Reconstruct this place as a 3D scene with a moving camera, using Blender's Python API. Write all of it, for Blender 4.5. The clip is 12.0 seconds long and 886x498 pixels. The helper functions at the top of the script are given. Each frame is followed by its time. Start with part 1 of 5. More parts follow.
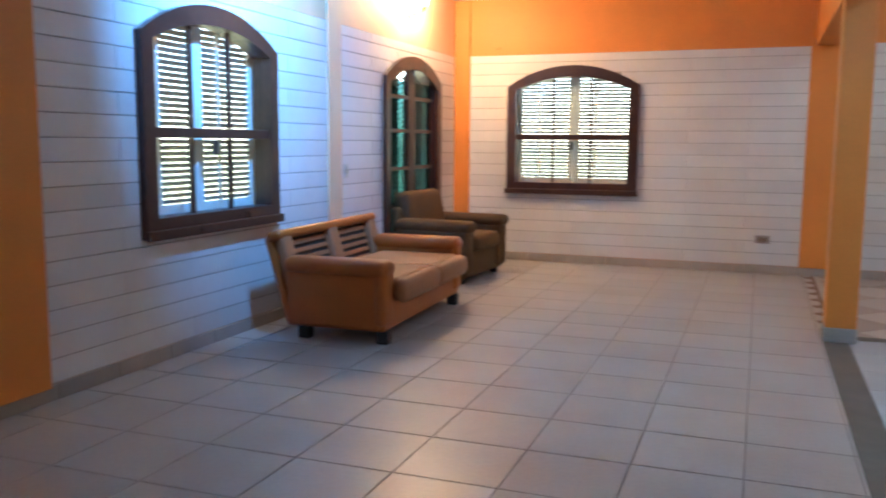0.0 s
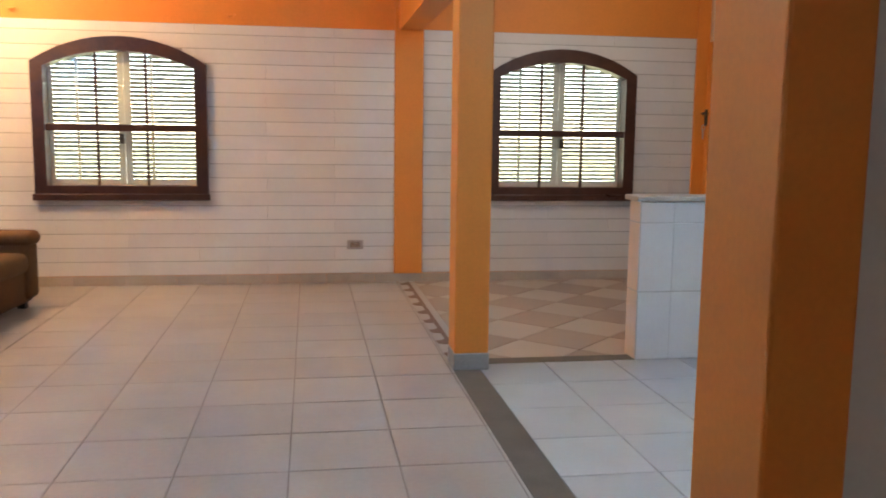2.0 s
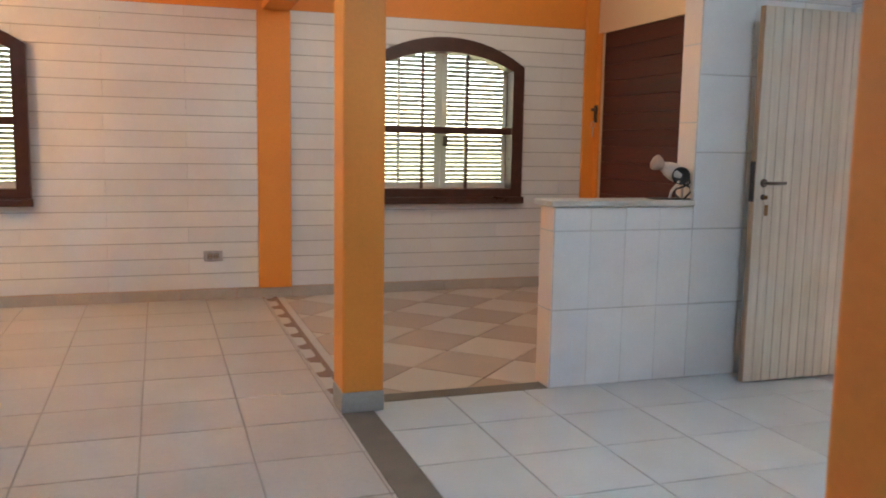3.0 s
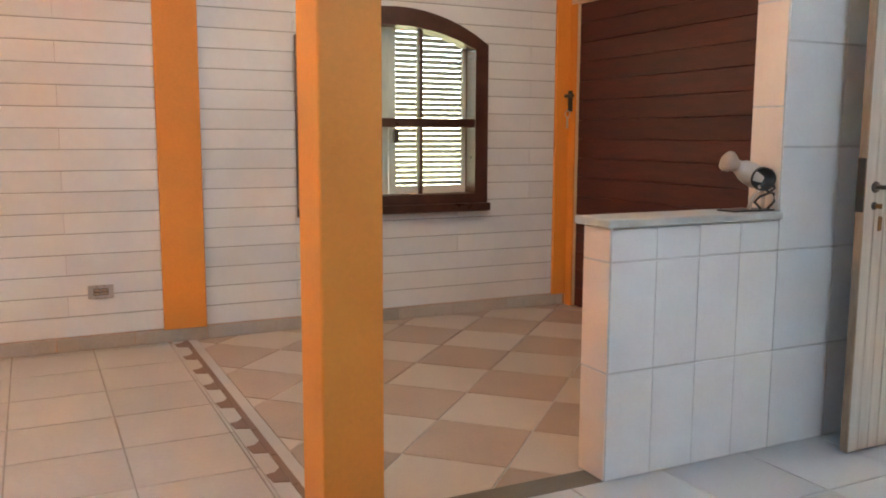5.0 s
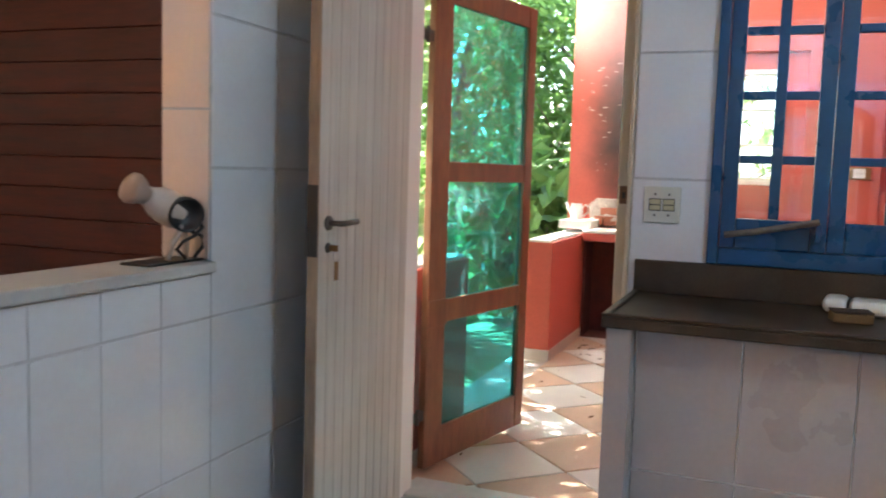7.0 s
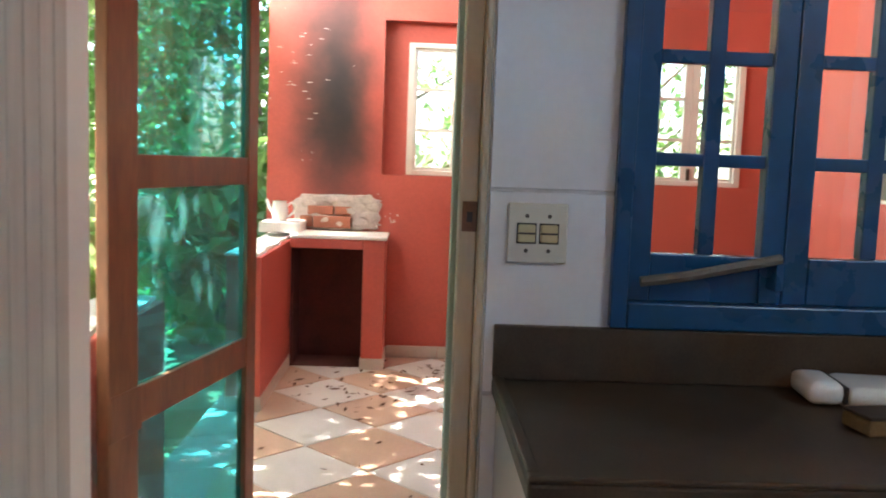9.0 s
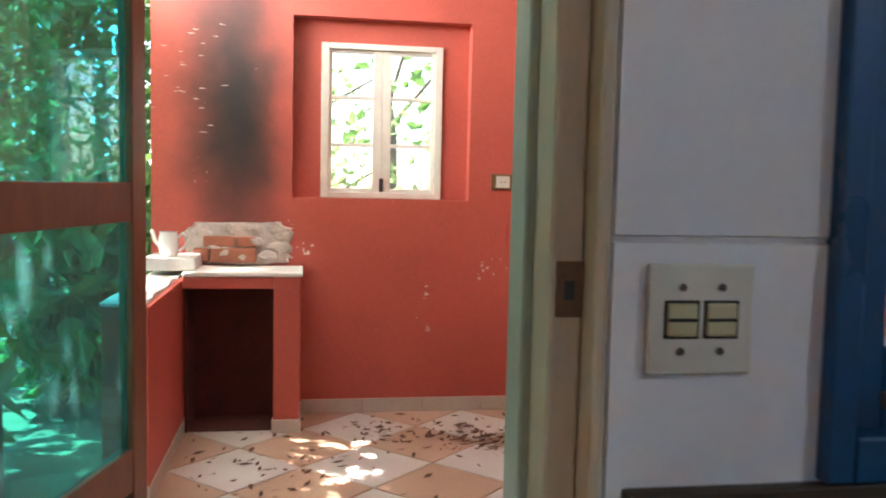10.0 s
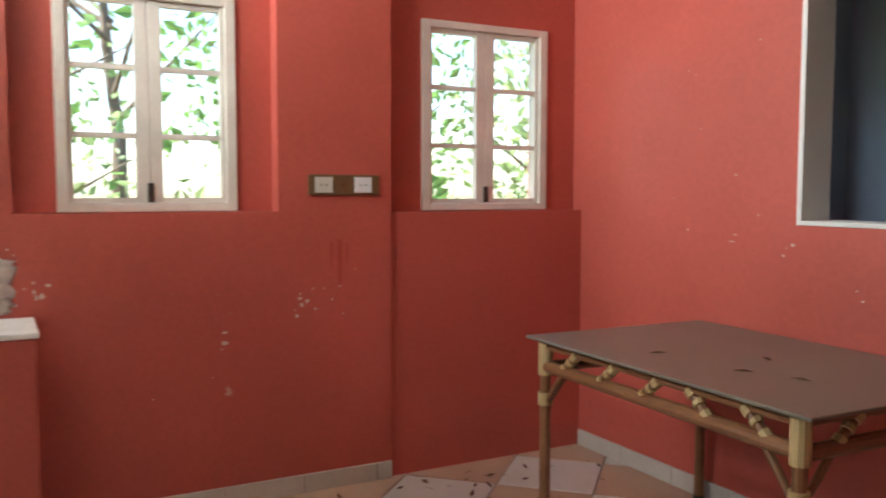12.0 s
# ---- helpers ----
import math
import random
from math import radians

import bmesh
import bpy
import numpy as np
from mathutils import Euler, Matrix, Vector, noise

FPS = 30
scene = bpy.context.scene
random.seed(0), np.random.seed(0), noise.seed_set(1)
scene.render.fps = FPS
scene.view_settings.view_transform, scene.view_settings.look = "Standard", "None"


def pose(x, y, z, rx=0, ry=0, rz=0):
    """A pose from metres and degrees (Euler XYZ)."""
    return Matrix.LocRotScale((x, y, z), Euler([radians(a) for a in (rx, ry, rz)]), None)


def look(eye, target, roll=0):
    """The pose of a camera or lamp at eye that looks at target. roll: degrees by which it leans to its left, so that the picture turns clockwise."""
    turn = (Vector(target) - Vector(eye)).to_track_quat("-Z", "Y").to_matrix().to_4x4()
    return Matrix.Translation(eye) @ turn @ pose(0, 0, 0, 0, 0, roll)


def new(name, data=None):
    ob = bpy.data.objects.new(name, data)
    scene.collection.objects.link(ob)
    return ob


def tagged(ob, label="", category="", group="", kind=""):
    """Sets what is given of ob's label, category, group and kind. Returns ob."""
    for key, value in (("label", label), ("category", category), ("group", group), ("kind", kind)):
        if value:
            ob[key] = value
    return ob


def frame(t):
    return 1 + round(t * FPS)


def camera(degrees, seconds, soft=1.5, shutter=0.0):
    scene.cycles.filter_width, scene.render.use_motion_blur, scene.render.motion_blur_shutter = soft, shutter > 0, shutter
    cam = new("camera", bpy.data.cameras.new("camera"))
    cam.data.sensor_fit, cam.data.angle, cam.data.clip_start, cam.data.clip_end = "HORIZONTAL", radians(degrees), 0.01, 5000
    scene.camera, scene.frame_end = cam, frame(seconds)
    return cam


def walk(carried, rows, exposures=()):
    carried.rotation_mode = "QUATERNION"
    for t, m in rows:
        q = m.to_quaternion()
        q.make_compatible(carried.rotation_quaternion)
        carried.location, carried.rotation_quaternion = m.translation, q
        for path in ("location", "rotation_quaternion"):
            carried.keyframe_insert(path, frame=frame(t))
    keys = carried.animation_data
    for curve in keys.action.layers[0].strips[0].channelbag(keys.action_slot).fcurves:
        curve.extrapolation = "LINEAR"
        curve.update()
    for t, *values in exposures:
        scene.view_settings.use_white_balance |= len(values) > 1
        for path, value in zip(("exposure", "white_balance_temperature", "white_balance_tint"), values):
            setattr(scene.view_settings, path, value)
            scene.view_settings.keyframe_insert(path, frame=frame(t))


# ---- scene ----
cam = camera(55.4, 12.0, soft=1.9, shutter=0.3)
PATH = [
    (0, (0.714, -0.373, 1.361), (0.02, 1.486, 1.111), 0.4),
    (0.5, (0.558, -0.104, 1.368), (0.245, 1.853, 1.097), 0.6),
    (1, (0.462, 0.295, 1.344), (0.365, 2.275, 1.078), 0.7),
    (1.5, (0.37, 0.703, 1.34), (0.448, 2.682, 1.059), 0.8),
    (2, (0.35, 1.173, 1.346), (0.662, 3.132, 1.093), 0.7),
    (2.5, (0.335, 1.603, 1.348), (0.773, 3.535, 1.069), 0.6),
    (3, (0.361, 2.03, 1.329), (0.997, 3.909, 1.077), 1.0),
    (3.5, (0.373, 2.488, 1.342), (1.129, 4.319, 1.069), 1.2),
    (3.7, (0.372, 2.646, 1.35), (1.177, 4.454, 1.061), 0.1),
    (5.3, (0.457, 3.699, 1.316), (1.375, 5.459, 1.07), 0.5),
    (5.5, (0.508, 3.789, 1.308), (1.548, 5.481, 1.07), 0.4),
    (6, (0.687, 4.075, 1.335), (2.018, 5.549, 1.098), 1.3),
    (6.5, (0.912, 4.355, 1.35), (2.546, 5.482, 1.105), 1.8),
    (7, (1.216, 4.586, 1.311), (3.07, 5.312, 1.123), 1.8),
    (7.2, (1.322, 4.648, 1.318), (3.201, 5.308, 1.136), 1.7),
    (8.8, (2.338, 5.146, 1.337), (4.329, 5.176, 1.147), 2.0),
    (9, (2.484, 5.206, 1.349), (4.473, 5.14, 1.148), 2.1),
    (9.5, (2.913, 5.298, 1.327), (4.891, 5.059, 1.157), 1.4),
    (10, (3.349, 5.393, 1.356), (5.316, 5.064, 1.203), 1.3),
    (10.5, (3.768, 5.448, 1.28), (5.703, 4.956, 1.164), 0.9),
    (11, (4.143, 5.48, 1.304), (6.087, 5.027, 1.172), 0.1),
    (11.5, (4.429, 5.459, 1.359), (6.334, 4.867, 1.209), 0.0),
    (12, (4.728, 5.524, 1.354), (6.487, 4.582, 1.215), 0.1),
]
EXPOSURES = [(0.0, 3.66, 5700, 10), (0.5, 3.48, 6000, 10), (1.0, 3.48, 6300, 10), (2.0, 3.85, 6500, 10), (3.5, 3.98, 6900, 10), (5.5, 4.27, 6800, 10), (6.0, 3.93, 6600, 10), (6.5, 3.75, 6400, 10),
             (7.2, 3.65, 6500, 10), (8.8, 3.42, 6500, 10), (9.5, 3.33, 6500, 10), (10.5, 2.85, 6500, 10), (12.0, 2.5, 6300, 10)]
walk(cam, [(t, look(eye, target, roll)) for t, eye, target, roll in PATH], EXPOSURES)

# ---- world, sun and lamps ----
world = bpy.data.worlds.new("sky")
scene.world = world
world.use_nodes = True
wn = world.node_tree
sky = wn.nodes.new("ShaderNodeTexSky")
sky.sky_type, sky.sun_disc = "NISHITA", False
sky.sun_elevation, sky.sun_rotation = radians(55), radians(12)
wn.nodes["Background"].inputs["Strength"].default_value = 0.125
wn.links.new(sky.outputs[0], wn.nodes["Background"].inputs["Color"])

sun = new("sun", bpy.data.lights.new("sun", "SUN"))
sun.data.energy, sun.data.angle, sun.data.color = 5.0, radians(0.5), (1.0, 0.95, 0.86)
sun.matrix_world = look((7.5, 14, 14), (7.5 - 2.0, 14 - 9.6, 0))


def lamp(name, kind, place, watts, colour, size=0.1, target=None):
    data = bpy.data.lights.new(name, kind)
    data.energy, data.color = watts, colour
    if kind == "AREA":
        data.shape, data.size, data.size_y = "RECTANGLE", size, 0.12
    else:
        data.shadow_soft_size = size
    ob = new(name, data)
    ob.matrix_world = look(place, target) if target else pose(*place)
    return ob


COOL, WARM = (0.52, 0.76, 1.0), (1.0, 0.62, 0.30)
lamp("kitchen_bulb_light", "POINT", (2.05, 3.12, 2.84), 3.5, COOL, 0.04)
# unseen lamp added to brighten and tint the left wall blue
lamp("living_fill_light", "AREA", (-1.3, 4.0, 2.9), 6.2, (0.14, 0.44, 1.0), 0.3, (-2.71, 4.75, 2.35)).data.spread = radians(100)
lamp("beam_bulb_light", "POINT", (0.45, 6.0, 2.84), 0.9, (0.45, 0.70, 1.0), 0.06)
lamp("wall_lamp_bulb", "POINT", (-2.50, 7.76, 2.84), 5.0, WARM, 0.05)
# unseen lamp added to brighten the dining room
lamp("dining_fill_light", "POINT", (2.7, 7.4, 2.85), 1.6, (0.95, 0.86, 0.76), 0.12)
# unseen lamp added to lift the near column's dark south face
lamp("hall_fill_light", "POINT", (0.9, -1.2, 2.84), 1.8, (0.66, 0.82, 1.0), 0.05)
# daylight of the sky under the porch eaves
eaves = lamp("porch_sky_light", "AREA", (7.45, 6.72, 2.60), 14.0, (0.92, 0.97, 1.0), 1.5, (7.6, 3.6, 3.5))
eaves.data.size_y = 0.35
eaves.data.spread = radians(120)


# ---- materials ----
def principled(name):
    m = bpy.data.materials.new(name)
    m.use_nodes = True
    return m, m.node_tree, m.node_tree.nodes["Principled BSDF"]


def mat(name, colour, rough=0.6, metal=0.0, vary=0.12, scale=3.0, fine=60.0, bump=0.05, stain=None, stain_amount=0.0,
        island=0.0, stretch=(1, 1, 1), spec=0.5, coat=0.0):
    """A surface with large stains, fine grain and relief, in metres."""
    m, nt, b = principled(name)
    L = nt.links.new
    tc = nt.nodes.new("ShaderNodeNewGeometry")
    mp = nt.nodes.new("ShaderNodeMapping")
    mp.inputs["Scale"].default_value = stretch
    L(tc.outputs["Position"], mp.inputs["Vector"])
    big = nt.nodes.new("ShaderNodeTexNoise")
    big.inputs["Scale"].default_value, big.inputs["Detail"].default_value = scale, 6
    L(mp.outputs[0], big.inputs["Vector"])
    small = nt.nodes.new("ShaderNodeTexNoise")
    small.inputs["Scale"].default_value, small.inputs["Detail"].default_value = fine, 4
    L(mp.outputs[0], small.inputs["Vector"])
    add = nt.nodes.new("ShaderNodeMath")
    add.operation = "MULTIPLY_ADD"
    L(small.outputs["Fac"], add.inputs[0])
    add.inputs[1].default_value = 0.5
    L(big.outputs["Fac"], add.inputs[2])
    ramp = nt.nodes.new("ShaderNodeMapRange")
    ramp.inputs["From Min"].default_value, ramp.inputs["From Max"].default_value = 0.45, 1.05
    ramp.inputs["To Min"].default_value, ramp.inputs["To Max"].default_value = 1 - vary, 1 + vary
    L(add.outputs[0], ramp.inputs["Value"])
    fac = ramp.outputs[0]
    if island:
        info = nt.nodes.new("ShaderNodeObjectInfo")
        rr = nt.nodes.new("ShaderNodeMapRange")
        rr.inputs["To Min"].default_value, rr.inputs["To Max"].default_value = 1 - island, 1 + island
        L(info.outputs["Random"], rr.inputs["Value"])
        mu = nt.nodes.new("ShaderNodeMath")
        mu.operation = "MULTIPLY"
        L(fac, mu.inputs[0])
        L(rr.outputs[0], mu.inputs[1])
        fac = mu.outputs[0]
    mul = nt.nodes.new("ShaderNodeVectorMath")
    mul.operation = "SCALE"
    mul.inputs[0].default_value = colour
    L(fac, mul.inputs["Scale"])
    out = mul.outputs[0]
    if stain:
        n3 = nt.nodes.new("ShaderNodeTexNoise")
        n3.inputs["Scale"].default_value, n3.inputs["Detail"].default_value = scale * 0.7, 8
        L(tc.outputs["Position"], n3.inputs["Vector"])
        r3 = nt.nodes.new("ShaderNodeMapRange")
        r3.inputs["From Min"].default_value, r3.inputs["From Max"].default_value = 0.48, 0.95
        r3.inputs["To Max"].default_value = stain_amount
        L(n3.outputs["Fac"], r3.inputs["Value"])
        mx = nt.nodes.new("ShaderNodeMix")
        mx.data_type = "RGBA"
        L(r3.outputs[0], mx.inputs["Factor"])
        L(out, mx.inputs["A"])
        mx.inputs["B"].default_value = (*stain, 1)
        out = mx.outputs["Result"]
    L(out, b.inputs["Base Color"])
    rg = nt.nodes.new("ShaderNodeMapRange")
    rg.inputs["To Min"].default_value, rg.inputs["To Max"].default_value = max(0.02, rough - 0.12), min(1, rough + 0.12)
    L(big.outputs["Fac"], rg.inputs["Value"])
    L(rg.outputs[0], b.inputs["Roughness"])
    b.inputs["Metallic"].default_value = metal
    b.inputs["Specular IOR Level"].default_value = spec
    b.inputs["Coat Weight"].default_value = coat
    if bump:
        bp = nt.nodes.new("ShaderNodeBump")
        bp.inputs["Strength"].default_value, bp.inputs["Distance"].default_value = bump, 0.01
        L(add.outputs[0], bp.inputs["Height"])
        L(bp.outputs[0], b.inputs["Normal"])
    return m


def wood(name, colour, rough=0.45, along=(14, 14, 1.2), vary=0.35, bump=0.08, island=0.1):
    return mat(name, colour, rough, vary=vary, scale=2.2, fine=9.0, bump=bump, stretch=along, island=island)


def glass(name, tint, gloss=0.12, rough=0.02, haze=0.0):
    m = bpy.data.materials.new(name)
    m.use_nodes = True
    nt = m.node_tree
    nt.nodes.clear()
    out = nt.nodes.new("ShaderNodeOutputMaterial")
    clear = nt.nodes.new("ShaderNodeBsdfTransparent")
    clear.inputs["Color"].default_value = (*tint, 1)
    shine = nt.nodes.new("ShaderNodeBsdfGlossy")
    shine.inputs["Roughness"].default_value = rough
    mix = nt.nodes.new("ShaderNodeMixShader")
    mix.inputs["Fac"].default_value = gloss
    nt.links.new(clear.outputs[0], mix.inputs[1])
    nt.links.new(shine.outputs[0], mix.inputs[2])
    # mottled translucent film, a stand-in for the pale reflections on the pane
    film = nt.nodes.new("ShaderNodeBsdfTranslucent")
    film.inputs["Color"].default_value = (0.32, 0.78, 0.78, 1)
    haze_mottle = nt.nodes.new("ShaderNodeTexNoise")
    haze_mottle.inputs["Scale"].default_value, haze_mottle.inputs["Detail"].default_value = 3.0, 6
    level = nt.nodes.new("ShaderNodeMapRange")
    level.inputs["From Min"].default_value, level.inputs["From Max"].default_value = 0.3, 0.7
    level.inputs["To Min"].default_value, level.inputs["To Max"].default_value = 0.5 * haze, 1.5 * haze
    nt.links.new(haze_mottle.outputs["Fac"], level.inputs["Value"])
    # pane with that stand-in reflection haze mixed over it
    dusty = nt.nodes.new("ShaderNodeMixShader")
    nt.links.new(level.outputs[0], dusty.inputs["Fac"])
    nt.links.new(mix.outputs[0], dusty.inputs[1])
    nt.links.new(film.outputs[0], dusty.inputs[2])
    nt.links.new(dusty.outputs[0] if haze else mix.outputs[0], out.inputs["Surface"])
    return m


def emitter(name, colour, strength):
    m, nt, b = principled(name)
    b.inputs["Emission Color"].default_value = (*colour, 1)
    b.inputs["Emission Strength"].default_value = strength
    return m


ORANGE = mat("orange_paint", (0.79, 0.268, 0.036), 0.55, vary=0.10, scale=1.6, bump=0.10, stain=(0.55, 0.22, 0.06), stain_amount=0.3)
PEACH = mat("peach_paint", (0.80, 0.55, 0.34), 0.6, vary=0.07, scale=1.5, bump=0.08)
WHITE_WALL = mat("white_plaster", (0.72, 0.70, 0.66), 0.7, vary=0.06, bump=0.08)
CREAM_TILE = mat("glazed_white_tile", (0.74, 0.71, 0.68), 0.38, vary=0.05, scale=2.0, fine=25, bump=0.02, island=0.05,
                 stain=(0.50, 0.40, 0.33), stain_amount=0.38)
JOINT = mat("dark_joint", (0.40, 0.36, 0.33), 0.9, vary=0.2)
LIGHT_JOINT = mat("light_joint", (0.52, 0.52, 0.53), 0.9, vary=0.2)
LIVING_JOINT = mat("worn_floor_joint", (0.33, 0.295, 0.265), 0.9, vary=0.35, scale=2.5)
FLOOR_JOINT = mat("grey_floor_joint", (0.36, 0.36, 0.37), 0.9, vary=0.2)
FLOOR_TILE = mat("worn_floor_tile", (0.45, 0.42, 0.39), 0.36, vary=0.12, scale=1.8, fine=40, bump=0.02, island=0.05,
                 stain=(0.30, 0.25, 0.20), stain_amount=0.65)
KITCHEN_TILE = mat("glossy_kitchen_floor_tile", (0.52, 0.54, 0.56), 0.17, vary=0.05, scale=2.5, bump=0.01, island=0.04,
                   stain=(0.48, 0.47, 0.46), stain_amount=0.3)
WALL_TILE = mat("kitchen_wall_tile", (0.74, 0.75, 0.77), 0.22, vary=0.05, scale=4.0, bump=0.01, island=0.03)
PINK_TILE = mat("tile_trim", (0.74, 0.62, 0.54), 0.35, vary=0.06, bump=0.02, island=0.03)
DINE_LIGHT = mat("light_diamond_tile", (0.50, 0.42, 0.35), 0.35, vary=0.08, scale=3, bump=0.02, island=0.06)
DINE_DARK = mat("tan_diamond_tile", (0.39, 0.285, 0.215), 0.38, vary=0.14, scale=3, bump=0.02, island=0.10)
PORCH_WHITE = mat("white_porch_tile", (0.58, 0.56, 0.52), 0.40, vary=0.10, scale=3.5, bump=0.03, island=0.05,
                  stain=(0.42, 0.34, 0.27), stain_amount=0.4)
PORCH_PEACH = mat("peach_porch_tile", (0.47, 0.32, 0.22), 0.42, vary=0.14, scale=3.5, bump=0.03, island=0.07,
                  stain=(0.36, 0.27, 0.20), stain_amount=0.4)
BASE_TILE = mat("beige_skirting_tile", (0.44, 0.37, 0.31), 0.45, vary=0.14, scale=4, bump=0.03, island=0.08)
PORCH_BASE = mat("grey_skirting_tile", (0.52, 0.47, 0.41), 0.55, vary=0.14, scale=4, bump=0.04, island=0.07)
GRANITE = mat("grey_granite_strip", (0.135, 0.12, 0.10), 0.55, spec=0.3, vary=0.30, scale=6, fine=160, bump=0.02)
COUNTER_STONE = mat("dark_brown_granite", (0.062, 0.040, 0.025), 0.46, spec=0.15, vary=0.40, scale=5, fine=190, bump=0.02, stain=(0.20, 0.18, 0.16), stain_amount=0.35)
MARBLE = mat("pale_stone_cap", (0.52, 0.51, 0.49), 0.35, vary=0.15, scale=5, fine=30, bump=0.02)
WHITE_CEMENT = mat("chipped_white_cement", (0.72, 0.70, 0.66), 0.6, vary=0.12, scale=6, fine=40, bump=0.1, stain=(0.45, 0.36, 0.31), stain_amount=0.4)
PLINTH = mat("grey_cement", (0.36, 0.35, 0.34), 0.8, vary=0.18, scale=5, bump=0.15)
DARK_WOOD = wood("dark_varnished_wood", (0.060, 0.022, 0.014), 0.32, (3, 3, 3))
GATE_WOOD = wood("red_brown_plank", (0.072, 0.012, 0.006), 0.55, (2, 1.2, 12), vary=0.45, bump=0.1, island=0.18)
GATE_GAP = mat("plank_gap", (0.03, 0.009, 0.006), 0.8)
DOOR_WOOD = mat("grey_painted_plank", (0.54, 0.51, 0.45), 0.5, vary=0.13, scale=2.2, fine=9, bump=0.1, island=0.05, stretch=(22, 22, 1.0), stain=(0.30, 0.24, 0.17), stain_amount=0.7)
BACK_ROOM = mat("blue_grey_plaster", (0.34, 0.40, 0.47), 0.8, vary=0.12, scale=3, bump=0.05)
RUST = mat("rusty_plate", (0.16, 0.085, 0.045), 0.6, metal=0.3, vary=0.35, scale=30, fine=150, bump=0.2)
STAY = wood("weathered_stay_wood", (0.14, 0.12, 0.10), 0.6, (4, 4, 4))
DOOR_EDGE = wood("bare_wood_edge", (0.34, 0.24, 0.16), 0.6, (14, 14, 2), vary=0.3)
JAMB_WOOD = mat("worn_cream_door_frame", (0.52, 0.43, 0.31), 0.5, vary=0.16, scale=4, fine=30, bump=0.08, stretch=(3, 3, 0.6),
                stain=(0.30, 0.33, 0.27), stain_amount=0.5)
JAMB_GREEN = mat("old_green_frame_paint", (0.30, 0.37, 0.31), 0.5, vary=0.2, scale=4, bump=0.08, stretch=(3, 3, 0.6))
SCREEN_WOOD = wood("varnished_door_wood", (0.21, 0.092, 0.042), 0.38, (8, 8, 2.0))
BLUE = mat("blue_gloss_paint", (0.008, 0.072, 0.19), 0.30, vary=0.16, scale=6, fine=50, bump=0.05)
WHITE_PAINT = mat("white_window_paint", (0.72, 0.67, 0.58), 0.5, vary=0.10, scale=7, bump=0.06, stain=(0.42, 0.33, 0.25), stain_amount=0.4)
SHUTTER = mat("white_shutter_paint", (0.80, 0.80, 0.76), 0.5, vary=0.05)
# cream slats coloured darker than the stiles, to hold their undersides' shade
SLAT = mat("darkened_louvre_paint", (0.22, 0.215, 0.185), 0.6, vary=0.08)
# white counter tile darkened to beige, shade under the worktop kept in colour
PANEL_TILE = mat("shaded_counter_tile", (0.42, 0.36, 0.33), 0.3, vary=0.08, island=0.04)
# dark maroon that stands in for shade inside the hearth hollow
HOLLOW_SHADE = mat("hollow_shade", (0.10, 0.022, 0.016), 0.9, vary=0.4, scale=6, bump=0.3)
DRIP = mat("red_paint_run", (0.42, 0.060, 0.040), 0.3, vary=0.1)
CHIP = mat("bare_plaster_chip", (0.66, 0.55, 0.50), 0.85, vary=0.15, scale=20)
MOTIF = mat("brown_motif", (0.20, 0.11, 0.07), 0.5, vary=0.2)
TEAL_GLASS = glass("teal_glass", (0.24, 0.82, 0.92), 0.12, haze=0.035)
CLEAR_GLASS = glass("clear_glass", (0.93, 0.96, 0.95), 0.06)
DOOR_GLASS = glass("green_tinted_glass", (0.17, 0.31, 0.32), 0.07)
BLACK = mat("black_plastic", (0.02, 0.02, 0.02), 0.4, vary=0.1)
STEEL = mat("brushed_steel", (0.55, 0.54, 0.52), 0.35, metal=1.0, vary=0.1, fine=90)
DARK_STEEL = mat("dark_iron", (0.10, 0.09, 0.08), 0.45, metal=0.8, vary=0.2)
BRASS = mat("aged_brass", (0.24, 0.14, 0.065), 0.5, metal=0.9, vary=0.25)
PLATE = mat("ivory_plastic", (0.62, 0.60, 0.52), 0.4, vary=0.05)
SWITCH_KEY = mat("yellowed_switch", (0.50, 0.44, 0.25), 0.4, vary=0.08)
LEATHER = mat("tan_leatherette", (0.42, 0.115, 0.016), 0.42, vary=0.14, scale=5, fine=120, bump=0.10)
SEAT_FABRIC = mat("faded_tan_cushion", (0.37, 0.165, 0.07), 0.6, vary=0.14, scale=5, fine=140, bump=0.12)
WEB = mat("dark_webbing", (0.045, 0.028, 0.020), 0.85, vary=0.2)
BROWN_VELVET = mat("brown_velvet", (0.115, 0.055, 0.015), 0.75, vary=0.25, scale=7, fine=150, bump=0.15)
def leaf_mat(name, colour):
    """A leaf that lets some of the light through."""
    m = mat(name, colour, 0.45, vary=0.45, scale=1.4, fine=6, bump=0)
    nt = m.node_tree
    b = nt.nodes["Principled BSDF"]
    tr = nt.nodes.new("ShaderNodeBsdfTranslucent")
    nt.links.new(b.inputs["Base Color"].links[0].from_socket, tr.inputs["Color"])
    mix = nt.nodes.new("ShaderNodeMixShader")
    mix.inputs["Fac"].default_value = 0.45
    out = nt.nodes["Material Output"]
    nt.links.new(b.outputs[0], mix.inputs[1])
    nt.links.new(tr.outputs[0], mix.inputs[2])
    nt.links.new(mix.outputs[0], out.inputs["Surface"])
    return m


LEAF = leaf_mat("leaf_green", (0.14, 0.26, 0.07))
LEAF_PALE = leaf_mat("pale_leaf", (0.30, 0.40, 0.17))
BARK = mat("bark", (0.16, 0.12, 0.09), 0.9, vary=0.35, scale=5, bump=0.6)
SOIL = mat("leafy_soil", (0.16, 0.15, 0.07), 0.95, vary=0.4, scale=0.8, fine=12, bump=0.4)
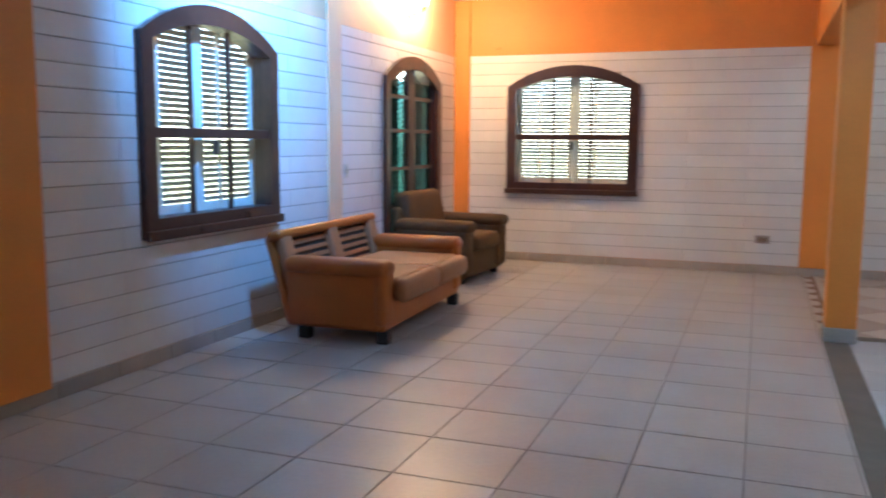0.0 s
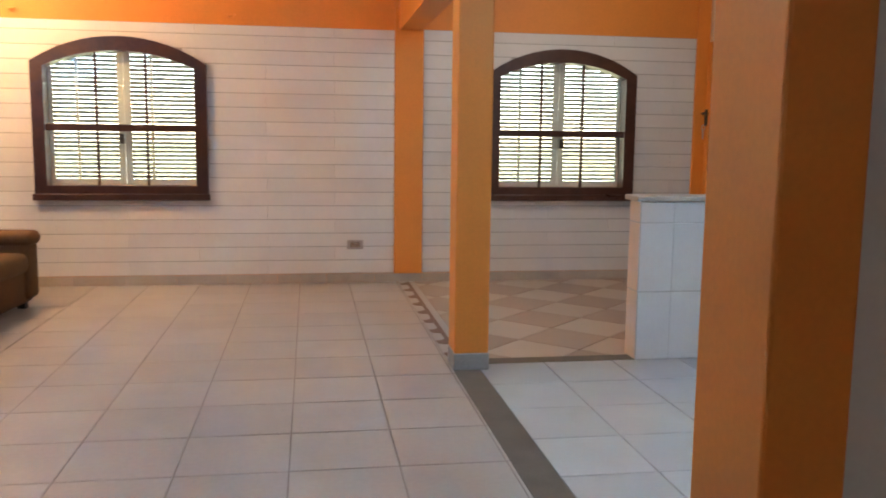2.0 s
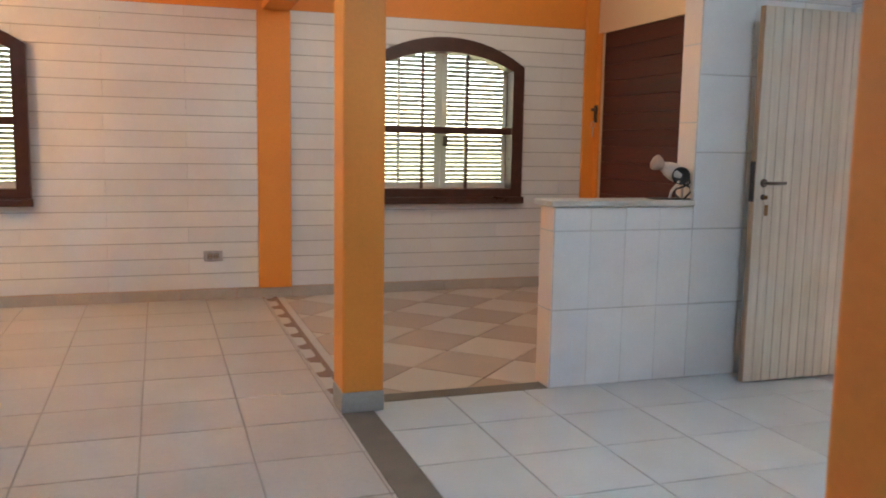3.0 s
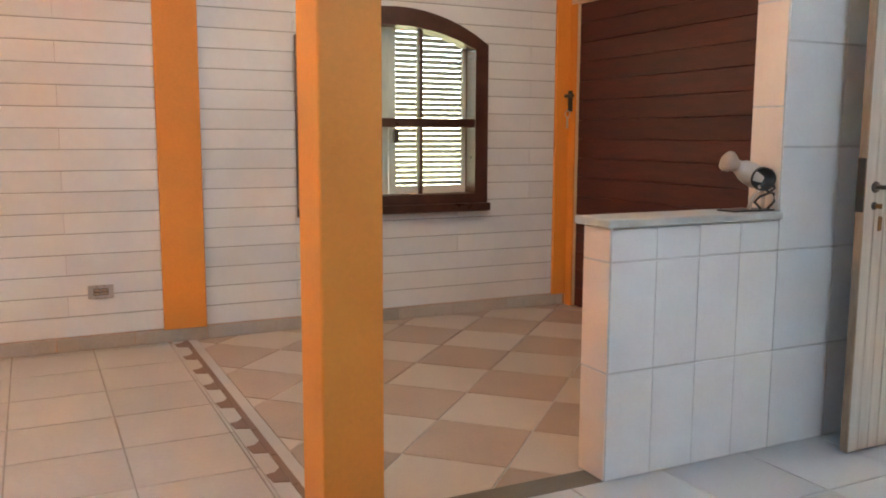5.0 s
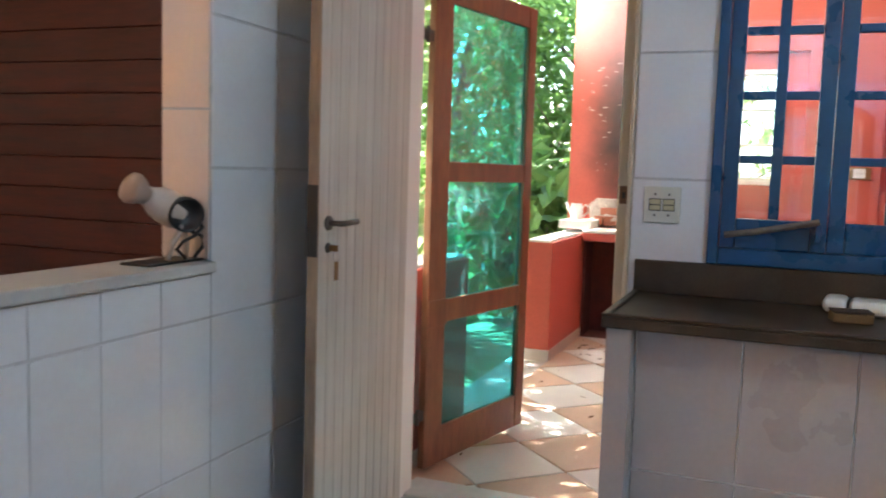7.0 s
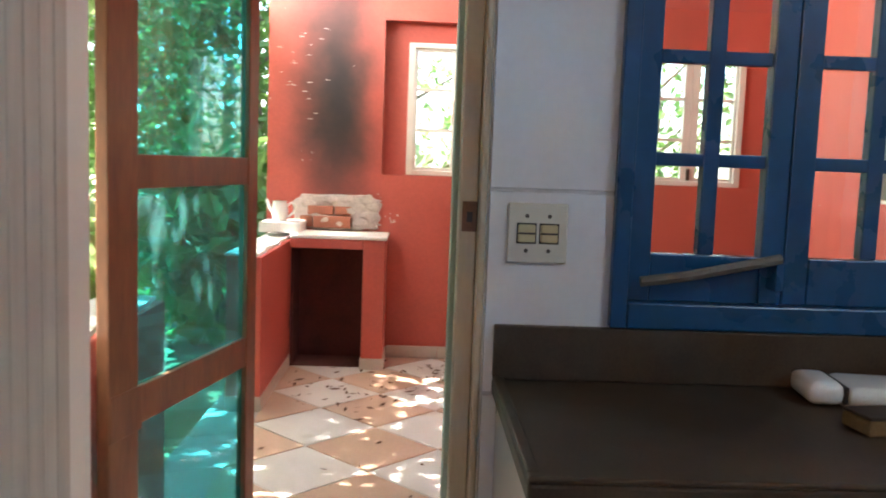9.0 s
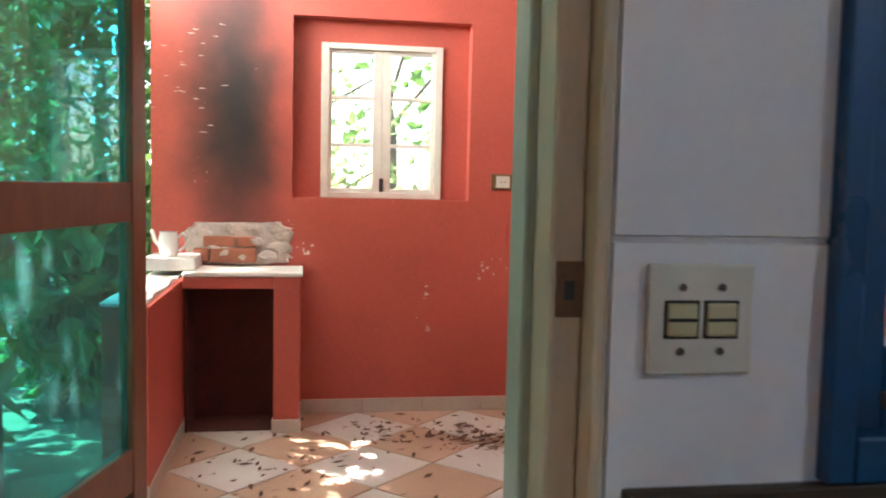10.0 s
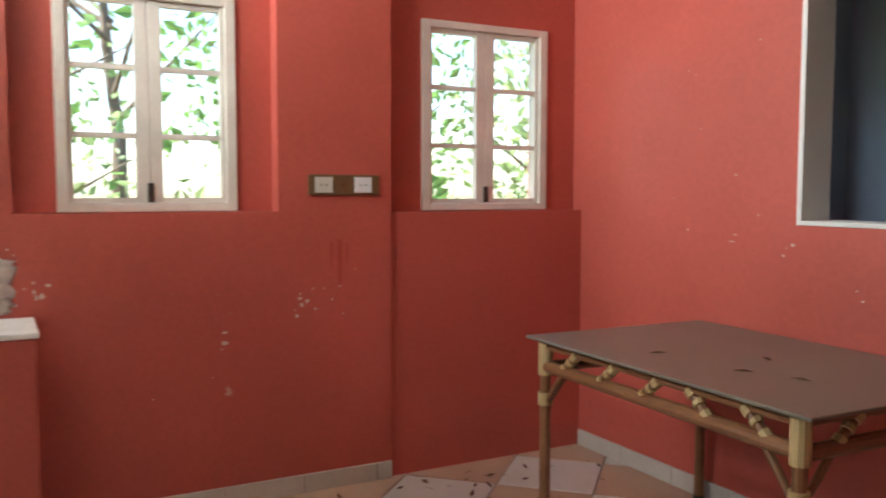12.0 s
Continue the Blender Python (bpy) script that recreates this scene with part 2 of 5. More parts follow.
STONE = mat("garden_stone", (0.36, 0.30, 0.22), 0.85, vary=0.3, scale=3, bump=0.4)
DRY_LEAF = mat("dry_leaf", (0.11, 0.055, 0.030), 0.8, vary=0.4, scale=9, bump=0.1)
BRICK = mat("fired_brick", (0.34, 0.115, 0.065), 0.8, vary=0.2, scale=9, bump=0.3, island=0.12)
MORTAR = mat("raw_mortar", (0.50, 0.42, 0.37), 0.95, vary=0.25, scale=14, bump=0.8)
CHINA = mat("white_china", (0.80, 0.80, 0.78), 0.2, vary=0.03)
WHITE_PLASTIC = mat("white_plastic", (0.76, 0.76, 0.75), 0.3, vary=0.04)
SPONGE = mat("brown_sponge", (0.17, 0.105, 0.045), 0.95, vary=0.3, fine=200, bump=0.6)
TABLE_TOP = mat("dusty_brown_board", (0.19, 0.165, 0.125), 0.38, vary=0.16, scale=4, fine=80, bump=0.0,
                stain=(0.30, 0.26, 0.22), stain_amount=0.12)
BAMBOO = mat("varnished_cane", (0.24, 0.105, 0.045), 0.35, vary=0.3, scale=9, bump=0.05)
RATTAN = mat("pale_rattan_binding", (0.52, 0.36, 0.17), 0.6, vary=0.2, fine=220, bump=0.3)
CREAM_CAN = mat("cream_lamp_enamel", (0.55, 0.47, 0.42), 0.4, vary=0.08)
FROST = mat("frosted_bulb", (0.40, 0.30, 0.25), 0.35, vary=0.08)
BRONZE = mat("bronze_plate", (0.21, 0.13, 0.06), 0.4, metal=0.4, vary=0.15)
CEILING = mat("white_ceiling", (0.78, 0.74, 0.68), 0.8, vary=0.05)
BULB = emitter("lit_bulb", (1.0, 0.72, 0.42), 40.0)
TUBE = emitter("lit_tube", (0.75, 0.88, 1.0), 14.0)


def red_wall_paint():
    """Red paint with a soot mark over the hearth, chips and scratches."""
    m = mat("red_paint", (0.49, 0.094, 0.066), 0.50, vary=0.17, scale=1.3, fine=45, bump=0.08, stain=(0.60, 0.13, 0.08), stain_amount=0.35)
    nt = m.node_tree
    L = nt.links.new
    b = nt.nodes["Principled BSDF"]
    base = b.inputs["Base Color"].links[0].from_socket
    geo = nt.nodes.new("ShaderNodeNewGeometry")
    warp = nt.nodes.new("ShaderNodeTexNoise")
    warp.inputs["Scale"].default_value, warp.inputs["Detail"].default_value = 3.5, 6
    L(geo.outputs["Position"], warp.inputs["Vector"])
    sub = nt.nodes.new("ShaderNodeVectorMath")
    sub.operation = "SUBTRACT"
    L(geo.outputs["Position"], sub.inputs[0])
    sub.inputs[1].default_value = (8.34, 5.77, 1.74)
    wv = nt.nodes.new("ShaderNodeVectorMath")
    wv.operation = "MULTIPLY_ADD"
    L(warp.outputs["Color"], wv.inputs[0])
    wv.inputs[1].default_value = (0, 0.34, 0.5)
    L(sub.outputs[0], wv.inputs[2])
    sc = nt.nodes.new("ShaderNodeVectorMath")
    sc.operation = "MULTIPLY"
    L(wv.outputs[0], sc.inputs[0])
    sc.inputs[1].default_value = (2.0, 3.0, 0.60)
    off = nt.nodes.new("ShaderNodeVectorMath")
    off.operation = "SUBTRACT"
    L(sc.outputs[0], off.inputs[0])
    off.inputs[1].default_value = (0, 0.52, 0.15)
    ln = nt.nodes.new("ShaderNodeVectorMath")
    ln.operation = "LENGTH"
    L(off.outputs[0], ln.inputs[0])
    soot = nt.nodes.new("ShaderNodeMapRange")
    soot.interpolation_type = "SMOOTHSTEP"
    for key, value in (("From Min", 1.10), ("From Max", 0.0), ("To Min", 0.0), ("To Max", 1.0)):
        soot.inputs[key].default_value = value
    L(ln.outputs["Value"], soot.inputs["Value"])
    m1 = nt.nodes.new("ShaderNodeMix")
    m1.data_type = "RGBA"
    L(soot.outputs[0], m1.inputs["Factor"])
    L(base, m1.inputs["A"])
    m1.inputs["B"].default_value = (0.030, 0.024, 0.024, 1)
    # a wider brown veil round the soot
    sc2 = nt.nodes.new("ShaderNodeVectorMath")
    sc2.operation = "MULTIPLY_ADD"
    L(wv.outputs[0], sc2.inputs[0])
    sc2.inputs[1].default_value, sc2.inputs[2].default_value = (2.0, 1.75, 0.75), (0, -0.33, -0.33)
    ln2 = nt.nodes.new("ShaderNodeVectorMath")
    ln2.operation = "LENGTH"
    L(sc2.outputs[0], ln2.inputs[0])
    veil = nt.nodes.new("ShaderNodeMapRange")
    veil.interpolation_type = "SMOOTHSTEP"
    for key, value in (("From Min", 0.85), ("From Max", 0.1), ("To Min", 0.0), ("To Max", 0.72)):
        veil.inputs[key].default_value = value
    L(ln2.outputs["Value"], veil.inputs["Value"])
    m0 = nt.nodes.new("ShaderNodeMix")
    m0.data_type = "RGBA"
    L(veil.outputs[0], m0.inputs["Factor"])
    L(base, m0.inputs["A"])
    m0.inputs["B"].default_value = (0.115, 0.065, 0.055, 1)
    L(m0.outputs["Result"], m1.inputs["A"])
    chip = nt.nodes.new("ShaderNodeTexNoise")
    chip.inputs["Scale"].default_value, chip.inputs["Detail"].default_value = 5.0, 10
    chip.inputs["Roughness"].default_value = 0.72
    L(geo.outputs["Position"], chip.inputs["Vector"])
    cr = nt.nodes.new("ShaderNodeMapRange")
    cr.inputs["From Min"].default_value, cr.inputs["From Max"].default_value = 0.70, 0.715
    cr.inputs["To Max"].default_value = 0.75
    L(chip.outputs["Fac"], cr.inputs["Value"])
    m2 = nt.nodes.new("ShaderNodeMix")
    m2.data_type = "RGBA"
    L(cr.outputs[0], m2.inputs["Factor"])
    L(m1.outputs["Result"], m2.inputs["A"])
    m2.inputs["B"].default_value = (0.62, 0.45, 0.40, 1)
    L(m2.outputs["Result"], b.inputs["Base Color"])
    return m


RED = red_wall_paint()


# ---- mesh helpers ----
def to_mesh(name, bm, material, smooth=False):
    me = bpy.data.meshes.new(name)
    bmesh.ops.recalc_face_normals(bm, faces=bm.faces)
    bm.to_mesh(me)
    bm.free()
    me.materials.append(material)
    if smooth:
        for p in me.polygons:
            p.use_smooth = True
    return me


def part(name, bm, material, parent=None, label="", smooth=False):
    ob = new(name, to_mesh(name, bm, material, smooth))
    ob.parent = parent
    if label:
        ob["label"] = label
    return ob


def again(ob, name, m, parent):
    """Another object on the same mesh."""
    o = new(name, ob.data)
    o.parent = parent
    o.matrix_local = m
    return o


def thing(name, place, label, category, rz=0.0, group="", kind=""):
    ob = new(name)
    ob.matrix_world = pose(*place, 0, 0, rz)
    return tagged(ob, label, category, group, kind)


def whole(name, bm, material, label, category, group="", kind="", smooth=False, place=(0, 0, 0)):
    ob = new(name, to_mesh(name, bm, material, smooth))
    ob.location = place
    return tagged(ob, label, category, group, kind)


def add_box(bm, x0, x1, y0, y1, z0, z1, bevel=0.0, seg=2, m=None):
    vs = [bm.verts.new((x, y, z)) for x in (x0, x1) for y in (y0, y1) for z in (z0, z1)]
    fs = [bm.faces.new([vs[i] for i in q]) for q in ((0, 1, 3, 2), (4, 6, 7, 5), (0, 4, 5, 1), (2, 3, 7, 6), (0, 2, 6, 4), (1, 5, 7, 3))]
    if bevel:
        es = list({e for f in fs for e in f.edges})
        out = bmesh.ops.bevel(bm, geom=es, offset=bevel, segments=seg, profile=0.5, affect="EDGES")
        vs = list({v for f in out["faces"] for v in f.verts} | {v for v in vs if v.is_valid})
    if m is not None:
        bmesh.ops.transform(bm, matrix=m, verts=vs)
    return vs


def box(x0, x1, y0, y1, z0, z1, bevel=0.0, seg=2):
    bm = bmesh.new()
    add_box(bm, min(x0, x1), max(x0, x1), min(y0, y1), max(y0, y1), min(z0, z1), max(z0, z1), bevel, seg)
    return bm


def add_rod(bm, a, b, r, r2=None, seg=10):
    a, b = Vector(a), Vector(b)
    d = b - a
    m = Matrix.Translation((a + b) / 2) @ d.to_track_quat("Z", "Y").to_matrix().to_4x4()
    bmesh.ops.create_cone(bm, cap_ends=True, segments=seg, radius1=r, radius2=r if r2 is None else r2, depth=d.length, matrix=m)


def rod(a, b, r, r2=None, seg=10):
    bm = bmesh.new()
    add_rod(bm, a, b, r, r2, seg)
    return bm


def lathe(profile, seg=20, m=None):
    bm = bmesh.new()
    rings = []
    for r, z in profile:
        rings.append([bm.verts.new((r * math.cos(2 * math.pi * k / seg), r * math.sin(2 * math.pi * k / seg), z)) for k in range(seg)])
    for a, b in zip(rings, rings[1:]):
        for k in range(seg):
            bm.faces.new((a[k], a[(k + 1) % seg], b[(k + 1) % seg], b[k]))
    bm.faces.new(rings[0])
    bm.faces.new(rings[-1])
    if m is not None:
        bmesh.ops.transform(bm, matrix=m, verts=bm.verts)
    return bm


def tube(points, r, seg=8, closed=False):
    bm = bmesh.new()
    pts = [Vector(p) for p in points]
    rings = []
    for i, p in enumerate(pts):
        d = (pts[min(i + 1, len(pts) - 1)] - pts[max(i - 1, 0)]).normalized()
        q = d.to_track_quat("Z", "Y")
        rings.append([bm.verts.new(p + q @ Vector((r * math.cos(2 * math.pi * k / seg), r * math.sin(2 * math.pi * k / seg), 0))) for k in range(seg)])
    for a, b in zip(rings, rings[1:]):
        for k in range(seg):
            bm.faces.new((a[k], a[(k + 1) % seg], b[(k + 1) % seg], b[k]))
    bm.faces.new(rings[0])
    bm.faces.new(rings[-1])
    return bm


def slab(poly, z0, z1, inset=0.0):
    """A prism over a polygon; its top is drawn in by inset."""
    bm = bmesh.new()
    c = sum((Vector(p) for p in poly), Vector((0, 0))) / len(poly)
    low = [bm.verts.new((p[0], p[1], z0)) for p in poly]
    top = []
    for p in poly:
        d = Vector(p) - c
        s = 1 - inset / max(d.length, 1e-4)
        top.append(bm.verts.new((c.x + d.x * s, c.y + d.y * s, z1)))
    n = len(poly)
    for k in range(n):
        bm.faces.new((low[k], low[(k + 1) % n], top[(k + 1) % n], top[k]))
    bm.faces.new(top)
    return bm


def clip(poly, x0, x1, y0, y1):
    for axis, limit, sign in ((0, x0, 1), (0, x1, -1), (1, y0, 1), (1, y1, -1)):
        out = []
        for a, b in zip(poly, poly[1:] + poly[:1]):
            ia, ib = sign * (a[axis] - limit) >= 0, sign * (b[axis] - limit) >= 0
            if ia:
                out.append(a)
            if ia != ib:
                s = (limit - a[axis]) / (b[axis] - a[axis])
                out.append((a[0] + s * (b[0] - a[0]), a[1] + s * (b[1] - a[1])))
        poly = out
        if len(poly) < 3:
            return []
    return poly


def area(poly):
    return abs(sum(a[0] * b[1] - b[0] * a[1] for a, b in zip(poly, poly[1:] + poly[:1]))) / 2


def arch_height(u, u0, u1, spring, crown):
    """The height of a segmental arch over u."""
    w, h = (u1 - u0) / 2, crown - spring
    if h < 1e-4:
        return spring
    r = (w * w + h * h) / (2 * h)
    return spring - (r - h) + math.sqrt(max(0.0, r * r - (u - (u0 + u1) / 2) ** 2))


def wall_mesh(u0, u1, z0, z1, depth, openings=()):
    """A wall along local x, from y 0 to depth, with openings (u0, u1, sill, spring, crown)."""
    bm = bmesh.new()
    u = u0
    for o0, o1, sill, spring, crown in sorted(openings):
        if o0 > u:
            add_box(bm, u, o0, 0, depth, z0, z1)
        if sill > z0:
            add_box(bm, o0, o1, 0, depth, z0, sill)
        n = 16 if crown > spring else 1
        for k in range(n):
            a, b = o0 + (o1 - o0) * k / n, o0 + (o1 - o0) * (k + 1) / n
            za, zb = arch_height(a, o0, o1, spring, crown), arch_height(b, o0, o1, spring, crown)
            vs = [bm.verts.new(p) for p in ((a, 0, za), (b, 0, zb), (b, 0, z1), (a, 0, z1), (a, depth, za), (b, depth, zb), (b, depth, z1), (a, depth, z1))]
            for q in ((0, 1, 2, 3), (4, 7, 6, 5), (0, 4, 5, 1), (2, 6, 7, 3), (1, 5, 6, 2), (0, 3, 7, 4)):
                bm.faces.new([vs[i] for i in q])
        u = o1
    if u1 > u:
        add_box(bm, u, u1, 0, depth, z0, z1)
    return bm


def wall(name, origin, rz, u0, u1, z0, z1, depth, material, label, openings=()):
    ob = new(name, to_mesh(name, wall_mesh(u0, u1, z0, z1, depth, openings), material))
    ob.matrix_world = pose(*origin, 0, 0, rz)
    return tagged(ob, label, "wall", kind="structure")


def outline(u0, u1, sill, spring, crown, n=14):
    pts = [(u0, sill)]
    for k in range(n + 1):
        u = u0 + (u1 - u0) * k / n
        pts.append((u, arch_height(u, u0, u1, spring, crown)))
    return pts + [(u1, sill)]


def ring(outer, inner, y0, y1):
    """A flat frame between two outlines of as many points."""
    bm = bmesh.new()
    rows = [[bm.verts.new((u, y, z)) for u, z in pts] for pts, y in ((outer, y0), (inner, y0), (inner, y1), (outer, y1))]
    n = len(outer)
    for a, b in zip(rows, rows[1:] + rows[:1]):
        for k in range(n):
            bm.faces.new((a[k], a[(k + 1) % n], b[(k + 1) % n], b[k]))
    return bm


def arched_window(name, place, rz, w, sill, spring, crown, label, bars=2):
    """Dark arched window: outer frame, glazed sash, louvred shutters outside. Local x runs along the wall, y outwards."""
    root = thing(name, place, label, "window", rz, kind="structure")
    fw = 0.105
    i0, i1, isill, ispring, icrown = fw, w - fw, sill + 0.125, spring - 0.04, crown - 0.125
    part("window_frame", ring(outline(0, w, sill, spring, crown), outline(i0, i1, isill, ispring, icrown), -0.055, 0.10), DARK_WOOD, root)
    part("window_sill", box(-0.015, w + 0.015, -0.085, -0.055, sill - 0.005, sill + 0.055, 0.008), DARK_WOOD, root)
    zm = sill + 0.61
    part("mid_rail", box(i0, i1, -0.035, 0.05, zm, zm + 0.062, 0.006), DARK_WOOD, root)
    for k in range(bars):
        u = i0 + (i1 - i0) * (k + 1) / (bars + 1)
        part("glazing_bar", box(u - 0.011, u + 0.011, 0.0, 0.03, isill, arch_height(u, i0, i1, ispring, icrown) + 0.03), DARK_WOOD, root)
    part("pane", ring_fill(i0, i1, isill, ispring, icrown, 0.015), CLEAR_GLASS, root).visible_shadow = False
    part("latch", box(w / 2 - 0.02, w / 2 + 0.02, -0.03, 0.0, zm - 0.11, zm - 0.02, 0.006), DARK_STEEL, root, "dark iron latch")
    # louvred shutters
    y0 = 0.12
    mid = (i0 + i1) / 2
    for a, b in ((i0 - 0.03, mid - 0.002), (mid + 0.002, i1 + 0.03)):
        leaf = part("shutter", box(a, a + 0.055, y0, y0 + 0.03, isill - 0.02, arch_height(max(a + 0.03, i0), i0, i1, ispring, icrown) + 0.02), SHUTTER, root, "white louvred shutter")
        part("stile", box(b - 0.055, b, y0, y0 + 0.03, isill - 0.02, arch_height(min(b - 0.03, i1), i0, i1, ispring, icrown) + 0.02), SHUTTER, leaf)
        part("bottom_rail", box(a + 0.056, b - 0.056, y0, y0 + 0.03, isill - 0.02, isill + 0.055), SHUTTER, leaf)
        bm = bmesh.new()
        z = isill + 0.075
        while z < icrown + 0.01:
            lo, hi = a + 0.055, b - 0.055
            while lo < hi and arch_height(lo, i0, i1, ispring, icrown) + 0.03 < z:
                lo += 0.02
            while hi > lo and arch_height(hi, i0, i1, ispring, icrown) + 0.03 < z:
                hi -= 0.02
            if hi - lo > 0.05:
                m = pose(0, y0 + 0.015, z, -40, 0, 0)
                add_box(bm, lo, hi, -0.020, 0.020, -0.0028, 0.0028, m=m)
            z += 0.0385
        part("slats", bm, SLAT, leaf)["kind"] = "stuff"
        c = a + (b - a) * (0.40 if a < mid - 0.05 else 0.36)
        part("centre_stile", box(c - 0.011, c + 0.011, y0 - 0.006, y0 + 0.012, isill + 0.056, arch_height(min(max(c, i0), i1), i0, i1, ispring, icrown) + 0.02), SHUTTER, leaf)
    return root


def ring_fill(u0, u1, sill, spring, crown, y):
    bm = bmesh.new()
    pts = outline(u0, u1, sill, spring, crown)
    a = [bm.verts.new((u, y, z)) for u, z in pts]
    b = [bm.verts.new((u, y + 0.004, z)) for u, z in pts]
    bm.faces.new(a)
    bm.faces.new(b)
    n = len(a)
    for k in range(n):
        bm.faces.new((a[k], a[(k + 1) % n], b[(k + 1) % n], b[k]))
    return bm


# ---- large structure ----
XL, YF, XK = -2.71, 9.16, 4.24          # left wall, far wall, kitchen wall
CEIL = 3.0
W1 = (-2.045, -0.555)                    # far window of the living room
W2 = (2.045, 3.50)                       # dining window
WL = (3.665, 5.14)                       # side window
AD = (7.10, 8.59)                        # arched door


def hole(u0, u1, sill=0.79, spring=2.0, crown=2.23):
    return (u0 + 0.06, u1 - 0.06, sill + 0.07, spring, crown - 0.07)


wall_far = wall("wall_north", (0, YF, 0), 0, XL - 0.2, 4.45, -0.1, CEIL, 0.18, ORANGE, "orange painted wall over white tile courses",
                [hole(*W1), hole(*W2)])
wall_left = wall("wall_west", (XL, 0, 0), 90, -2.7, YF, -0.1, CEIL, 0.18, PEACH, "peach wall above pale blue-white tile courses",
                 [hole(*WL), (AD[0] + 0.06, AD[1] - 0.06, 0.0, 1.99, 2.16)])
wall_dine = wall("wall_dining_east", (4.25, 0, 0), -90, -YF, -6.26, -0.1, CEIL, 0.16, PEACH, "peach wall with a wide plank gate",
                 [(-9.05, -6.60, 0.0, 2.34, 2.34)])
wall_kit = wall("wall_kitchen_east", (XK, 0, 0), -90, -6.26, -2.5, -0.12, CEIL, 0.16, WHITE_WALL, "white tiled kitchen wall with door and window",
                [(-5.95, -5.06, 0.0, 2.12, 2.12), (-4.77, -4.06, 1.06, 2.10, 2.10)])
whole("wall_kitchen_north", box(3.224, XK, 6.094, 6.26, 0, CEIL), WHITE_WALL, "tall tiled wall beside the back door", "wall", kind="structure")
whole("wall_kitchen_south", box(1.37, XK, 2.67, 2.82, 0, CEIL), WHITE_WALL, "shaded wall between the living room and kitchen", "wall", kind="structure")
whole("wall_south", box(XL, 2.6, -2.7, -2.52, 0, CEIL), PEACH, "plain peach wall closing the living room", "wall", kind="structure")
whole("wall_living_east", box(2.42, 2.6, -2.52, 2.67, 0, CEIL), PEACH, "plain peach wall beside the living room", "wall", kind="structure")
whole("ceiling", box(XL - 0.2, 4.40, -2.7, YF + 0.2, CEIL, CEIL + 0.12), CEILING, "plain white ceiling", "ceiling", kind="structure")
# unseen overhang added to keep sun and sky off the far shutters
whole("added_overhang", box(XL - 0.9, 4.40, YF + 0.21, YF + 1.35, 2.95, 3.08), CEILING, "added unseen overhang that shades the far wall's shutters", "eaves", kind="structure")
whole("beam", box(1.19, 1.40, -2.52, YF, 2.365, CEIL - 0.002), ORANGE, "orange painted beam on columns", "beam", kind="structure")

# orange pilasters of the walls
def pilaster(x0, x1, y0, y1, z0=0.085, z1=CEIL - 0.003):
    return whole("pilaster", box(x0, x1, y0, y1, z0, z1, 0.006), ORANGE, "orange painted pilaster beside white tile courses", "pilaster",
                 group="wall pilasters", kind="structure")


pilaster(1.145, 1.415, YF - 0.03, YF - 0.002)
pilaster(XL + 0.002, -2.515, YF - 0.025, YF - 0.002)
pilaster(4.116, 4.248, YF - 0.03, YF - 0.002)
whole("pilaster", box(XL + 0.002, XL + 0.02, 5.985, 6.225, 0.085, CEIL - 0.003), PEACH, "peach pilaster between two tiled wall fields", "pilaster", group="wall pilasters", kind="structure")
pilaster(XL + 0.002, XL + 0.06, -2.5, 2.89)
whole("door_trim", box(4.235, 4.248, 9.05, YF - 0.032, 0.0, 2.34), ORANGE, "orange painted side of the gate opening", "trim", kind="structure")


def column(name, x0, x1, y0, y1):
    root = thing(name, ((x0 + x1) / 2, (y0 + y1) / 2, 0), "square orange painted column on a grey cement plinth", "column", group="columns", kind="structure")
    w, d = (x1 - x0) / 2, (y1 - y0) / 2
    part("shaft", box(-w, w, -d, d, 0.10, 2.363, 0.008), ORANGE, root)
    part("plinth", box(-w - 0.004, w + 0.004, -d - 0.004, d + 0.004, 0, 0.10, 0.006), PLINTH, root, "grey cement plinth")
    return root


column("column", 1.19, 1.395, 5.97, 6.19)
column("column", 1.195, 1.375, 2.60, 2.89)

# half wall and cap
whole("half_wall", box(2.364, 3.222, 6.094, 6.26, 0, 0.995), WHITE_WALL, "tiled half wall between kitchen and dining room", "half wall", kind="structure")
whole("wall_cap", box(2.33, 3.222, 6.065, 6.29, 0.996, 1.028, 0.006), MARBLE, "pale stone cap on the half wall", "wall cap", kind="structure")

# floors: screed under the tiles
floor_living = whole("floor_living", box(XL, 1.188, -2.52, YF, -0.12, -0.005), LIVING_JOINT, "worn cream floor tiles with dark joints", "floor", kind="structure")
floor_kitchen = whole("floor_kitchen", box(1.347, XK, 2.6, 6.098, -0.12, -0.006), FLOOR_JOINT, "glossy pale kitchen floor tiles", "floor", kind="structure")
floor_dining = whole("floor_dining", box(1.347, 4.41, 6.222, YF, -0.12, -0.006), LIGHT_JOINT, "two-tone diamond floor tiles", "floor", kind="structure")
floor_east = whole("floor_hall", box(1.347, 2.6, -2.52, 2.6, -0.12, 0.0), FLOOR_TILE, "cream floor beside the living room", "floor", kind="structure")
floor_porch = whole("floor_porch", box(4.40, 8.45, 2.6, 6.3, -0.16, -0.028), JOINT, "white and peach diamond porch tiles", "floor", kind="structure")
whole("floor_strip", box(1.188, 1.347, -2.5, 5.97, -0.12, 0.001), GRANITE, "grey granite strip in the floor", "floor strip", kind="structure")
whole("floor_strip", box(1.347, 2.364, 6.098, 6.222, -0.12, 0.001), GRANITE, "grey granite strip under the dining opening", "floor strip", kind="structure")
